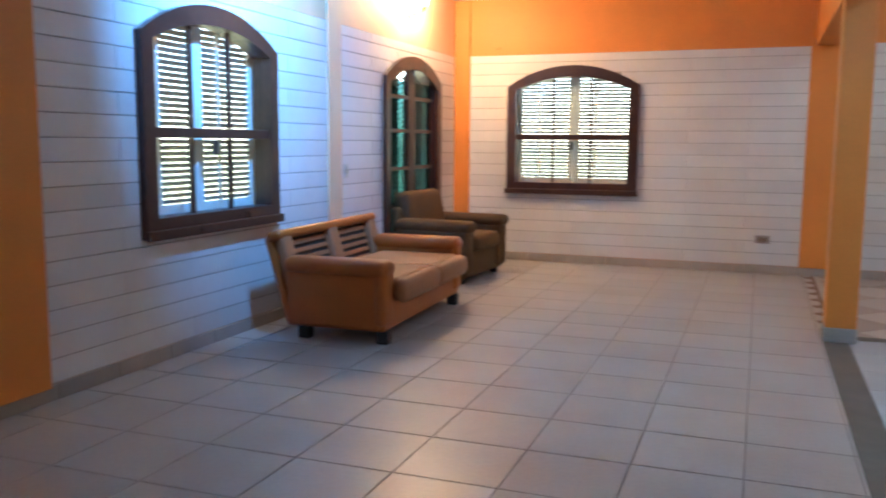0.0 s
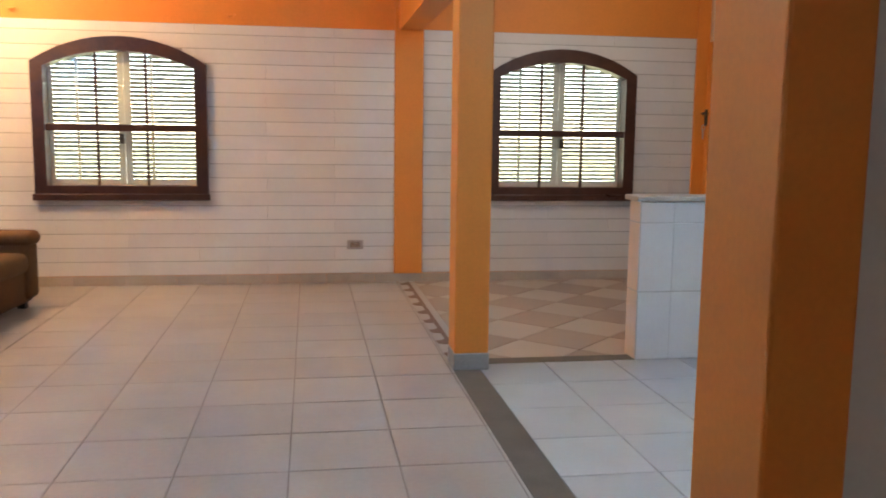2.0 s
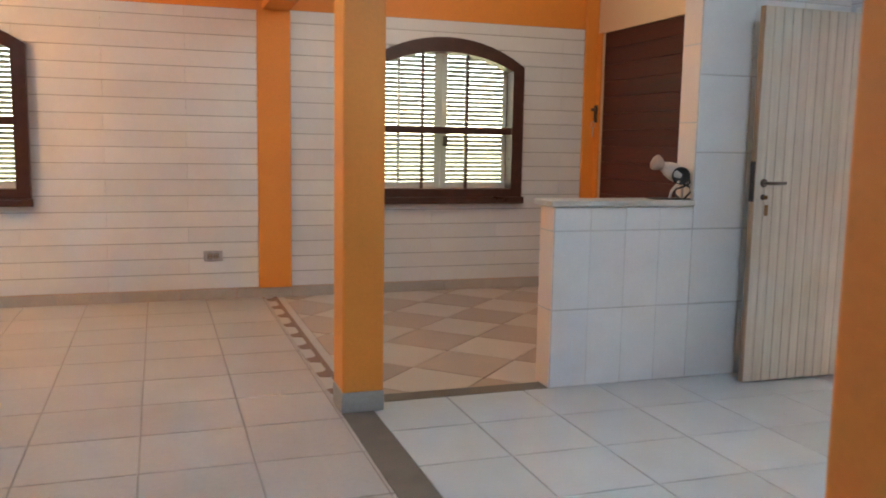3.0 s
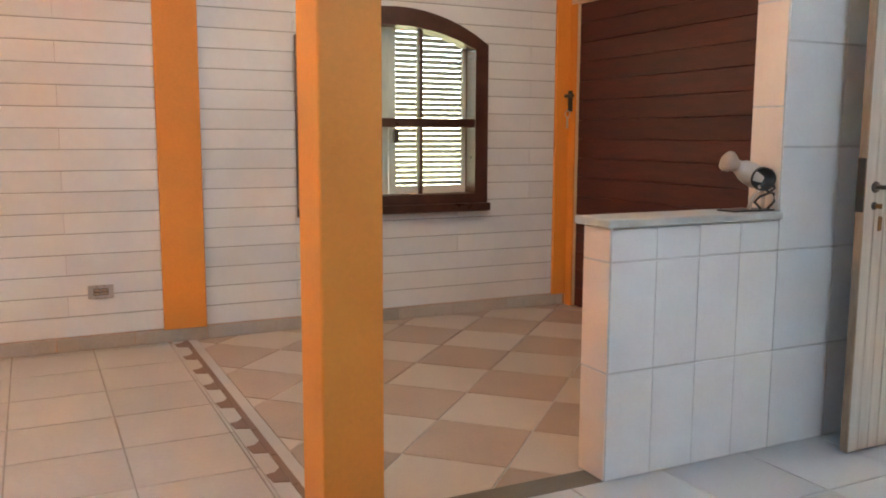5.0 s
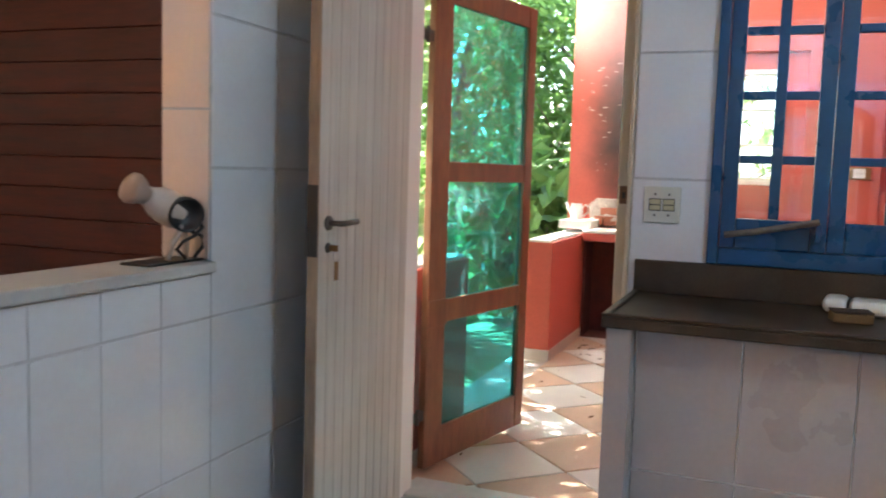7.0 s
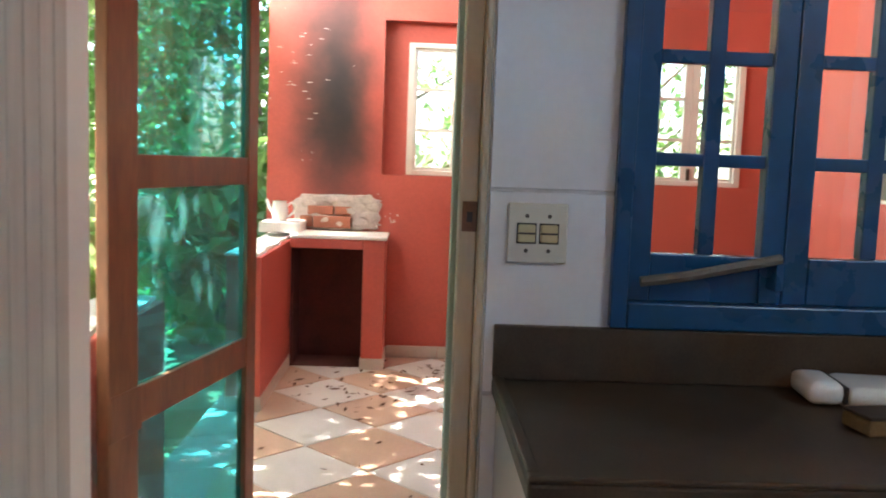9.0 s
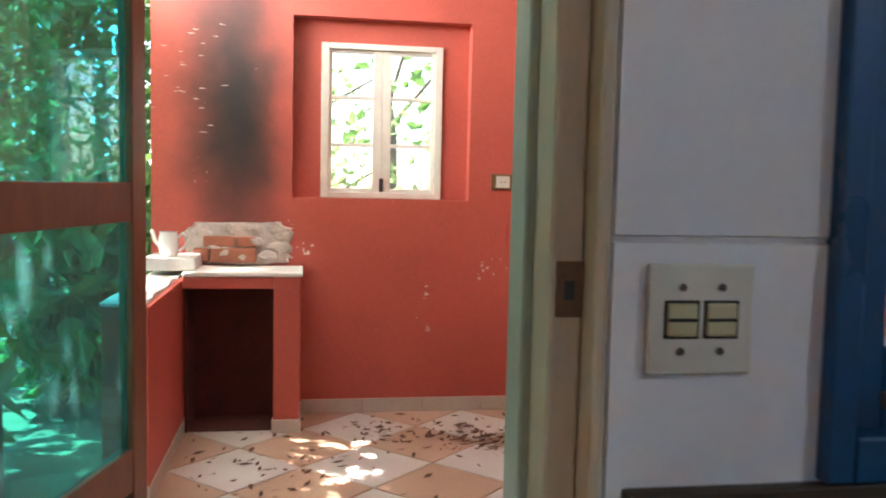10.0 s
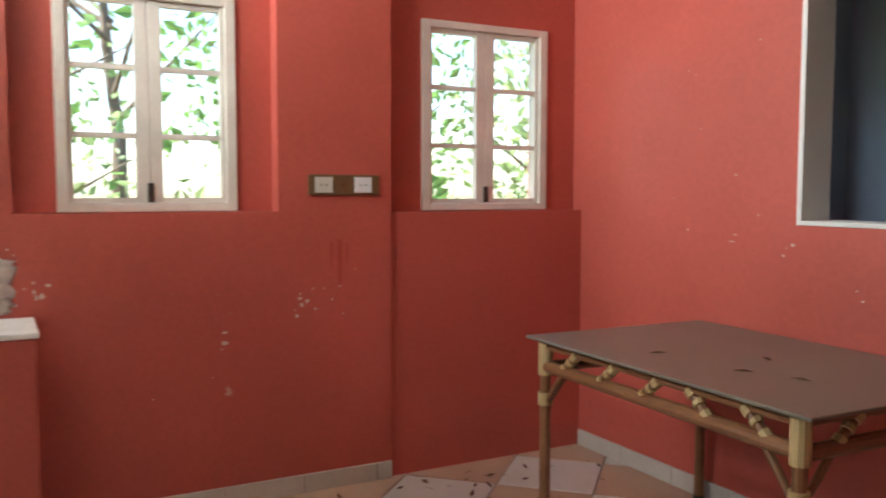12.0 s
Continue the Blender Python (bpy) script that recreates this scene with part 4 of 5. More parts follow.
def sofa():
    root = thing("sofa", (-2.02, 5.50, 0), "worn tan two-seat sofa with bare webbing in the back", "sofa", 2)
    L = 0.86
    part("base", box(-0.33, 0.40, -L + 0.03, L - 0.03, 0.09, 0.33, 0.02), LEATHER, root)
    for y in (-L + 0.10, L - 0.10):
        for x in (-0.22, 0.37):
            part("foot", box(x - 0.04, x + 0.04, y - 0.04, y + 0.04, 0, 0.095, 0.006), BLACK, root, "black block foot")
    for y0, y1 in ((-L + 0.165, -0.004), (0.004, L - 0.165)):
        pad = part("seat_cushion", cushion(-0.26, 0.46, y0, y1, 0.31, 0.448, 0.05), SEAT_FABRIC, root, "faded flat seat cushion", smooth=True)
        part("front_roll", cushion(0.40, 0.53, y0 - 0.02, y1 + 0.02, 0.275, 0.44, 0.06), SEAT_FABRIC, pad, smooth=True)
    for s in (-1, 1):
        y0, y1 = sorted((s * L, s * (L - 0.17)))
        arm = part("arm", box(-0.32, 0.38, y0, y1, 0.10, 0.50, 0.03, 3), LEATHER, root, smooth=True)
        part("arm_pad", cushion(-0.34, 0.43, y0 - 0.02, y1 + 0.02, 0.46, 0.575, 0.052), LEATHER, arm, smooth=True)
        part("arm_front", cushion(0.33, 0.42, y0 - 0.01, y1 + 0.01, 0.13, 0.54, 0.04), LEATHER, arm, smooth=True)
    tilt = pose(-0.30, 0, 0.36, 0, -16, 0)
    def back(bm):
        bmesh.ops.transform(bm, matrix=tilt, verts=bm.verts)
        return bm
    part("back_shell", back(box(-0.10, -0.045, -L + 0.02, L - 0.02, -0.24, 0.38, 0.02)), LEATHER, root)
    part("top_rail", back(cushion(-0.08, 0.035, -L + 0.01, L - 0.01, 0.335, 0.405, 0.03)), LEATHER, root, smooth=True)
    for y in (-L + 0.12, 0.0, L - 0.12):
        part("back_post", back(cushion(-0.05, 0.03, y - 0.075, y + 0.075, -0.02, 0.37, 0.025)), SEAT_FABRIC, root, smooth=True)
    for y0, y1 in ((-L + 0.20, -0.078), (0.078, L - 0.20)):
        web = part("back_opening", back(box(-0.044, -0.030, y0, y1, 0.02, 0.335)), WEB, root, "dark open back")
        for k in range(5):
            z = 0.04 + 0.06 * k
            part("webbing_strap", back(box(-0.028, -0.016, y0, y1, z, z + 0.032, 0.003)), SEAT_FABRIC, web)
    return root


sofa()


def armchair():
    root = thing("armchair", (-2.22, 7.74, 0), "brown velvet armchair with rounded arms", "armchair", -4)
    part("base", box(-0.38, 0.36, -0.52, 0.52, 0.05, 0.32, 0.03, 3), BROWN_VELVET, root, smooth=True)
    for x in (-0.32, 0.30):
        for y in (-0.44, 0.44):
            part("foot", box(x - 0.03, x + 0.03, y - 0.03, y + 0.03, 0.0, 0.055), BLACK, root)
    part("seat_cushion", cushion(-0.22, 0.42, -0.33, 0.33, 0.30, 0.46, 0.06), BROWN_VELVET, root, smooth=True)
    for s in (-1, 1):
        y0, y1 = sorted((s * 0.55, s * 0.345))
        arm = part("arm", box(-0.36, 0.40, y0, y1, 0.08, 0.53, 0.04, 3), BROWN_VELVET, root, smooth=True)
        part("arm_pad", cushion(-0.38, 0.43, y0 - 0.015, y1 + 0.015, 0.50, 0.615, 0.055), BROWN_VELVET, arm, smooth=True)
    bm = cushion(-0.10, 0.10, -0.42, 0.42, 0.0, 0.50, 0.085)
    bmesh.ops.transform(bm, matrix=pose(-0.30, 0, 0.38, 0, -12, 0), verts=bm.verts)
    part("back_cushion", bm, BROWN_VELVET, root, smooth=True)
    part("back_shell", box(-0.44, -0.36, -0.50, 0.50, 0.06, 0.72, 0.03, 3), BROWN_VELVET, root, smooth=True)
    return root


armchair()

# lamps and hooks
sconce = thing("wall_lamp", (XL + 0.004, 7.76, 2.66), "lit bare bulb on a small wall bracket", "wall lamp")
part("rose", lathe([(0.001, 0), (0.05, 0), (0.045, 0.02), (0.001, 0.022)], 16, pose(0, 0, 0, 0, 90, 0)), PLATE, sconce, smooth=True)
part("stem", tube([(0.015, 0, 0), (0.10, 0, -0.02), (0.16, 0, 0.03)], 0.008), BRASS, sconce, smooth=True)
part("holder", rod((0.16, 0, 0.03), (0.165, 0, 0.075), 0.02), BRASS, sconce)
part("bulb", lathe([(0.001, 0), (0.014, 0.0), (0.03, 0.035), (0.026, 0.06), (0.001, 0.075)], 14, pose(0.166, 0, 0.076)), BULB, sconce, "glowing bulb", smooth=True).visible_shadow = False
for x in (-2.19, -0.35):
    hook = thing("wall_hook", (x, YF - 0.001, 2.435), "small orange painted hook on the wall band", "hook", group="wall hooks")
    part("plate", box(-0.035, 0.035, -0.008, 0, -0.02, 0.02, 0.003), ORANGE, hook)
    part("peg", tube([(0.0, -0.008, 0), (0.01, -0.05, -0.005), (0.06, -0.06, 0.008)], 0.009), ORANGE, hook, smooth=True)
# holders out of view; the living and hall ones go with added fills
for name, x, y in (("kitchen_bulb_lamp", 2.05, 3.12), ("living_fill_holder", -1.3, 4.0), ("beam_bulb_lamp", 0.45, 6.0), ("hall_fill_holder", 0.9, -1.2)):
    tl = thing(name, (x, y, CEIL), "unseen small white ceiling lamp holder", "ceiling lamp")
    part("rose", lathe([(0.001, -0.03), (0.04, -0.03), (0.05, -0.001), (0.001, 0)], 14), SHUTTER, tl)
# rose and cord added above the dining fill, out of view
dl = thing("dining_fill_cord", (2.7, 7.4, CEIL), "added short ceiling cord, out of view, for the dining fill", "ceiling lamp")
part("rose", lathe([(0.001, -0.02), (0.04, -0.02), (0.05, -0.001), (0.001, 0)], 14), PLATE, dl)
part("cord", rod((0, 0, -0.10), (0, 0, -0.02), 0.004), BLACK, dl)


# ---- porch windows ----
def casement(name, y_mid, w, z0, z1, label):
    root = thing(name, (8.436, y_mid, 0), label, "window", -90, kind="structure")
    h = w / 2
    fw = 0.045
    part("window_frame", box(-h, -h + fw, -0.02, 0.09, z0, z1, 0.004), WHITE_PAINT, root)
    part("window_frame", box(h - fw, h, -0.02, 0.09, z0, z1, 0.004), WHITE_PAINT, root)
    part("window_frame", box(-h + fw, h - fw, -0.02, 0.09, z0, z0 + 0.035, 0.004), WHITE_PAINT, root)
    part("window_frame", box(-h + fw, h - fw, -0.02, 0.09, z1 - 0.035, z1, 0.004), WHITE_PAINT, root)
    for a, b in ((-h + fw + 0.001, -0.001), (0.001, h - fw - 0.001)):
        sash = part("sash", box(a, a + (0.018 if a < 0 else 0.052), 0.0, 0.04, z0 + 0.036, z1 - 0.036, 0.003), WHITE_PAINT, root)
        part("stile", box(b - (0.052 if a < 0 else 0.018), b, 0.0, 0.04, z0 + 0.036, z1 - 0.036, 0.003), WHITE_PAINT, sash)
        p0, p1 = a + (0.019 if a < 0 else 0.053), b - (0.053 if a < 0 else 0.019)
        zs = [z0 + 0.036 + (z1 - z0 - 0.072) * k / 3 for k in range(4)]
        for k in range(4):
            r = 0.022 if k in (0, 3) else 0.011
            part("rail", box(p0, p1, 0.003, 0.037, max(zs[k] - r, z0 + 0.036), min(zs[k] + r, z1 - 0.036), 0.002), WHITE_PAINT, sash)
        for k in range(3):
            part("pane", box(p0, p1, 0.02, 0.023, zs[k], zs[k + 1]), CLEAR_GLASS, sash).visible_shadow = False
    part("bolt", box(-0.012, 0.012, -0.012, 0.0, z0 + 0.04, z0 + 0.12, 0.003), DARK_STEEL, root, "dark bolt")
    return root


casement("window_5", 4.93, 0.722, 1.262, 2.172, "white wooden casement window in a red recess")
casement("window_6", 3.296, 0.735, 1.254, 2.182, "white wooden casement window beside the corner")

sock = thing("socket_plate", (8.3395, 4.103, 1.377), "bronze socket plate with two white modules on the red wall", "socket", -90)
part("plate", box(-0.172, 0.172, -0.011, 0, -0.047, 0.047, 0.004), BRONZE, sock)
for u, c in ((-0.10, PLATE), (0.09, WHITE_PLASTIC)):
    mod = part("module", box(u - 0.042, u + 0.042, -0.016, -0.0112, -0.035, 0.035, 0.002), c, sock, "white socket module")
    for k in (-1, 1):
        part("pin_hole", rod((u + k * 0.012, -0.0165, 0.0), (u + k * 0.012, -0.0161, 0.0), 0.004, seg=8), BLACK, mod)
part("knob", rod((-0.01, -0.02, 0), (-0.01, -0.0112, 0), 0.011), BRASS, sock)

# ---- hearth ----
hearth = thing("hearth_bench", (7.95, 5.40, -0.03), "red masonry hearth bench with a white top and a dark hollow", "hearth")
part("pier", box(0, 0.388, 0, 0.142, 0.0, 0.866, 0.006), RED, hearth)
part("pier_foot", box(-0.008, 0.388, -0.008, 0.150, 0.0, 0.085, 0.004), PORCH_BASE, hearth, "white tile foot")
part("lintel", box(0.0, 0.388, 0.143, 0.618, 0.803, 0.866, 0.005), RED, hearth)
part("worktop", box(-0.006, 0.388, -0.012, 0.618, 0.867, 0.892, 0.007), WHITE_CEMENT, hearth, "white cement worktop")
part("side_block", box(0.05, 0.388, 0.56, 0.83, 0.8925, 0.962, 0.008), WHITE_CEMENT, hearth, "raised white block")

# thin sheets line the hollow and carry its shade as colour
part("shade_lining", box(0.36, 0.386, 0.144, 0.615, 0.004, 0.801), HOLLOW_SHADE, hearth, "sheet coloured with the shade at the hollow's back")
part("shade_lining", box(0.05, 0.359, 0.144, 0.157, 0.004, 0.801), HOLLOW_SHADE, hearth, "sheet coloured with the shade at the hollow's side")
part("shade_lining", box(0.05, 0.359, 0.60, 0.613, 0.004, 0.801), HOLLOW_SHADE, hearth, "sheet coloured with the shade at the hollow's side")
part("shade_lining", box(0.05, 0.359, 0.158, 0.599, 0.789, 0.801), HOLLOW_SHADE, hearth, "sheet coloured with the shade at the hollow's top")
part("floor_sheet", box(0.06, 0.359, 0.158, 0.599, 0.010, 0.016), HOLLOW_SHADE, hearth, "sheet coloured with the shade at the hollow's bottom")

patch = thing("brick_patch", (8.338, 5.75, 0.864), "raw mortar patch with bare bricks on the red wall", "brickwork")
rng = random.Random(11)
bm = bmesh.new()
pts = []
for k in range(56):
    a = 2 * math.pi * k / 56
    pts.append((0.30 * math.copysign(abs(math.cos(a)) ** 0.4, math.cos(a)) * (1 + 0.035 * rng.uniform(-1, 1) + 0.03 * math.sin(5 * a + 1)),
                0.125 + 0.125 * math.copysign(abs(math.sin(a)) ** 0.42, math.sin(a)) * (1 + 0.05 * rng.uniform(-1, 1) + 0.05 * math.sin(7 * a))))
a = [bm.verts.new((0, y, max(z, 0.002))) for y, z in pts]
b = [bm.verts.new((-0.014, y * 0.96, max(0.125 + (z - 0.125) * 0.94, 0.002))) for y, z in pts]
bm.faces.new(b)
for k in range(56):
    j = (k + 1) % 56
    bm.faces.new((a[k], a[j], b[j], b[k]))
bm.faces.new(a)
part("mortar", bm, MORTAR, patch, "grey crumbling mortar")
for y0, y1, z0, z1, p in ((-0.20, -0.026, 0.106, 0.168, 0.045), (-0.018, 0.095, 0.106, 0.166, 0.043), (-0.255, -0.17, 0.02, 0.098, 0.040), (-0.163, 0.095, 0.018, 0.100, 0.060)):
    part("brick", box(-p, -0.012, -y1, -y0, z0, z1, 0.006), BRICK, patch)

for y, z, s in ((0.08, 0.075, 0.05), (-0.02, 0.05, 0.045), (0.14, 0.10, 0.03), (-0.10, 0.14, 0.035), (-0.16, 0.06, 0.05), (-0.22, 0.10, 0.07), (-0.24, 0.17, 0.05), (-0.20, 0.20, 0.04), (0.2, 0.18, 0.05), (0.05, 0.215, 0.05), (-0.06, 0.22, 0.045), (0.22, 0.06, 0.05)):
    bm = bmesh.new()
    bmesh.ops.create_icosphere(bm, subdivisions=2, radius=s)
    for v in bm.verts:
        v.co *= 1 + 0.5 * noise.noise(v.co * 40 + Vector((y * 90, z * 50, 0)))
        v.co.x *= 0.22
        v.co.z *= 0.6
        v.co += Vector((-0.052 if abs(y) < 0.17 and z < 0.16 else -0.016, y, z))
    part("mortar_smear", bm, MORTAR, patch)

jug = thing("china_jug", (8.10, 6.11, 0.934), "white china coffee pot with a handle and a blue sprig", "jug", 90)
part("body", lathe([(0.001, 0), (0.042, 0.0), (0.046, 0.01), (0.056, 0.06), (0.052, 0.10), (0.045, 0.125), (0.048, 0.132), (0.001, 0.128)], 22), CHINA, jug, smooth=True)
part("handle", tube([(-0.05, 0, 0.10), (-0.075, 0, 0.125), (-0.098, 0, 0.105), (-0.092, 0, 0.06), (-0.06, 0, 0.03), (-0.045, 0, 0.03)], 0.008, 8), CHINA, jug, smooth=True)
part("spout", tube([(0.045, 0, 0.055), (0.07, 0, 0.085), (0.085, 0, 0.13), (0.092, 0, 0.138)], 0.012, 8), CHINA, jug, smooth=True)
part("sprig", box(-0.012, 0.012, -0.0575, -0.053, 0.035, 0.085, 0.002), DARK_STEEL, jug, "dark printed sprig")


# ---- cane table ----
def cane_table():
    root = thing("cane_table", (6.81, 3.23, -0.021), "cane table with rattan-bound joints and a dusty board top", "table", -2.0)
    hx, hy, H = 0.685, 0.455, 0.80
    part("tabletop", box(-hx, hx, -hy, hy, H - 0.012, H, 0.004), TABLE_TOP, root, "dusty brown board top")
    ix, iy = hx - 0.072, hy - 0.05
    legs = [(ix, iy), (-ix, iy), (ix, -iy), (-ix, -iy)]
    for x, y in legs:
        leg = part("leg", rod((x, y, 0.03), (x, y, H - 0.013), 0.022, 0.020, 12), BAMBOO, root, smooth=False)
        part("rubber_foot", rod((x, y, 0), (x, y, 0.035), 0.025), BLACK, leg)
        for z0, z1 in ((H - 0.15, H - 0.02), (H - 0.27, H - 0.22)):
            part("binding", rod((x, y, z0), (x, y, z1), 0.029, seg=12), RATTAN, leg, "pale rattan binding")
    def span(a, b, z):
        r = part("rail", rod((*a, z), (*b, z), 0.024, seg=12), BAMBOO, root)
        part("top_rail", rod((*a, H - 0.034), (*b, H - 0.034), 0.015, seg=10), BAMBOO, root)
        n = 5 if abs(a[0] - b[0]) > 1 else 3
        for k in range(n):
            s0, s1 = (k + 0.55) / (n + 0.4), (k + 0.95) / (n + 0.4)
            if k < n / 2:
                s0, s1 = s1, s0
            p0 = (a[0] + (b[0] - a[0]) * s0, a[1] + (b[1] - a[1]) * s0, H - 0.036)
            p1 = (a[0] + (b[0] - a[0]) * s1, a[1] + (b[1] - a[1]) * s1, z + 0.004)
            strut = part("strut", rod(p0, p1, 0.014, seg=8), BAMBOO, root)
            v0, v1 = Vector(p0), Vector(p1)
            for f0, f1 in ((0.0, 0.24), (0.38, 0.52), (0.74, 1.0)):
                part("binding", rod(v0.lerp(v1, f0), v0.lerp(v1, f1), 0.020, seg=8), RATTAN, strut, "pale rattan binding")
        for s, e in ((a, b), (b, a)):
            dx, dy = e[0] - s[0], e[1] - s[1]
            d = math.hypot(dx, dy)
            part("brace", rod((*s, z - 0.16), (s[0] + dx / d * 0.13, s[1] + dy / d * 0.13, z), 0.012, seg=8), BAMBOO, root)
        return r
    Z = H - 0.115
    span(legs[0], legs[1], Z)
    span(legs[2], legs[3], Z)
    span(legs[0], legs[2], Z - 0.005)
    span(legs[1], legs[3], Z - 0.005)
    return root


cane_table()


# ---- garden ----
whole("ground", box(-300, 300, -300, 300, -0.5, -0.22), SOIL, "leafy garden ground", "ground", kind="structure")


def leaf_mesh(name, count, spread, size, seed, material, hollow=0.35):
    rng = np.random.default_rng(seed)
    verts, faces = [], []
    for k in range(count):
        d = rng.normal(size=3)
        d /= np.linalg.norm(d)
        r = hollow + (1 - hollow) * rng.random() ** 0.5
        clump = 1 + 0.25 * math.sin(5 * d[0] + seed) * math.cos(4 * d[2] + 3 * d[1])
        c = d * np.array(spread) * r * clump
        f = rng.normal(size=3)
        f /= np.linalg.norm(f)
        s = np.cross(f, rng.normal(size=3))
        s /= np.linalg.norm(s)
        n = np.cross(f, s)
        L = size * (0.6 + 0.8 * rng.random())
        w = L * 0.28
        i = len(verts)
        verts += [c, c + f * L * 0.45 + s * w + n * L * 0.06, c + f * L - n * L * 0.10, c + f * L * 0.45 - s * w + n * L * 0.06]
        faces += [(i, i + 1, i + 2), (i, i + 2, i + 3)]
    me = bpy.data.meshes.new(name)
    me.from_pydata([tuple(v) for v in verts], [], faces)
    me.materials.append(material)
    return me


def tree(place, height, spread, seed, material, label, leaf=0.22, count=2600):
    root = thing("tree", place, label, "tree", seed * 47 % 360, group="garden trees")
    rng = random.Random(seed)
    p, r = Vector((0, 0, -0.05)), 0.05 + height * 0.02
    bm = bmesh.new()
    for k in range(4):
        n = p + Vector((rng.uniform(-0.12, 0.12), rng.uniform(-0.12, 0.12), height * 0.22))
        add_rod(bm, p, n + Vector((0, 0, 0.02)), r, r * 0.75, 9)
        p, r = n, r * 0.75
    for k in range(6):
        a = rng.uniform(0, 6.28)
        s = Vector((0, 0, height * rng.uniform(0.35, 0.8)))
        add_rod(bm, s, s + Vector((math.cos(a) * spread[0] * 0.7, math.sin(a) * spread[1] * 0.7, height * 0.22)), r * 0.8, r * 0.2, 6)
    part("trunk", bm, BARK, root)
    crown = new("crown", leaf_mesh("crown", count, spread, leaf, seed, material))
    crown.parent = root
    crown.location = (0, 0, height * 0.72)
    return root


tree((6.0, 11.3, -0.22), 4.2, (1.8, 1.3, 1.9), 1, LEAF, "leafy garden tree beyond the parapet", 0.15, 4200)
tree((8.6, 11.0, -0.22), 4.6, (1.6, 1.2, 2.0), 2, LEAF_PALE, "sunlit pale green garden tree", 0.15, 4200)
tree((11.2, 8.4, -0.22), 3.6, (1.5, 1.5, 2.1), 3, LEAF, "dense green tree behind the porch wall", 0.14, 5200)
tree((11.8, 7.0, -0.22), 3.8, (1.2, 1.1, 2.0), 16, LEAF, "dense green tree close to the red wall", 0.14, 4500)
tree((14.2, 10.0, -0.22), 5.0, (2.4, 2.2, 2.7), 13, LEAF, "dense garden tree further off", 0.2, 4200)
tree((8.0, 13.2, -0.22), 4.6, (2.6, 1.2, 2.6), 14, LEAF, "dense dark garden tree", 0.2, 4000)
tree((13.4, 5.4, -0.22), 3.0, (1.5, 1.6, 1.2), 4, LEAF_PALE, "pale green tree outside the porch windows", 0.11, 420)
tree((12.6, 2.6, -0.22), 3.6, (1.6, 1.6, 1.6), 5, LEAF, "green tree outside the corner window", 0.12, 1300)
tree((11.6, 0.6, -0.22), 3.0, (1.2, 1.3, 1.3), 9, LEAF_PALE, "leafy tree beyond the corner window", 0.12, 1200)
tree((15.5, 4.2, -0.22), 5.0, (2.2, 2.6, 2.2), 6, LEAF, "tall garden tree further off", 0.22, 320)
tree((9.6, 15.0, -0.22), 5.6, (2.6, 1.8, 2.6), 8, LEAF, "tall garden tree further off")


def bush(place, spread, seed, material, label, leaf=0.26, count=900):
    root = thing("shrub", place, label, "shrub", seed * 31 % 360, group="garden shrubs")
    bm = bmesh.new()
    for k in range(5):
        a = k * 1.3 + seed
        add_rod(bm, (0, 0, -0.05), (math.cos(a) * spread[0] * 0.5, math.sin(a) * spread[1] * 0.5, spread[2] * 1.1), 0.02, 0.006, 6)
    part("stems", bm, BARK, root)
    o = new("foliage", leaf_mesh("foliage", count, spread, leaf, seed + 50, material, 0.1))
    o.parent = root
    o.location = (0, 0, spread[2] * 0.9)
    return root


bush((6.0, 7.9, -0.22), (0.9, 0.5, 0.75), 1, LEAF_PALE, "sunlit broad-leaved shrub by the parapet")
bush((7.6, 7.6, -0.22), (0.8, 0.5, 0.7), 2, LEAF_PALE, "pale green shrub by the parapet")
bush((9.9, 4.9, -0.22), (0.7, 0.9, 0.95), 3, LEAF_PALE, "broad-leaved shrub under the porch window", 0.12, 520)
bush((9.8, 3.2, -0.22), (0.6, 0.8, 1.0), 4, LEAF, "dark shrub under the corner window", 0.12, 900)
bush((9.6, 6.9, -0.22), (0.8, 0.6, 0.9), 5, LEAF, "shrub beside the red wall")
# two trees added to hang leaves in the sun's path to the porch
tree((8.5, 8.0, -0.22), 4.9, (2.4, 1.2, 0.95), 12, LEAF_PALE, "added tree beside the porch, its overhanging crown dapples the sun", 0.15, 3600)
tree((6.15, 8.05, -0.22), 5.1, (1.35, 1.2, 0.95), 15, LEAF, "added tree beside the parapet, its overhanging crown dapples the sun", 0.15, 4000)

for k, (x, y, s) in enumerate(((7.4, 8.4, 0.5), (8.0, 8.1, 0.42), (8.6, 8.3, 0.55), (6.7, 8.7, 0.4))):
    bm = bmesh.new()
    bmesh.ops.create_icosphere(bm, subdivisions=3, radius=s)
    for v in bm.verts:
        v.co *= 1 + 0.28 * noise.noise(v.co * 2.2 + Vector((k * 3.1, 0, 0)))
        v.co.z *= 0.75
    whole("boulder", bm, STONE, "rough pale garden boulder", "boulder", group="garden boulders", place=(x, y, -0.22 + s * 0.3))


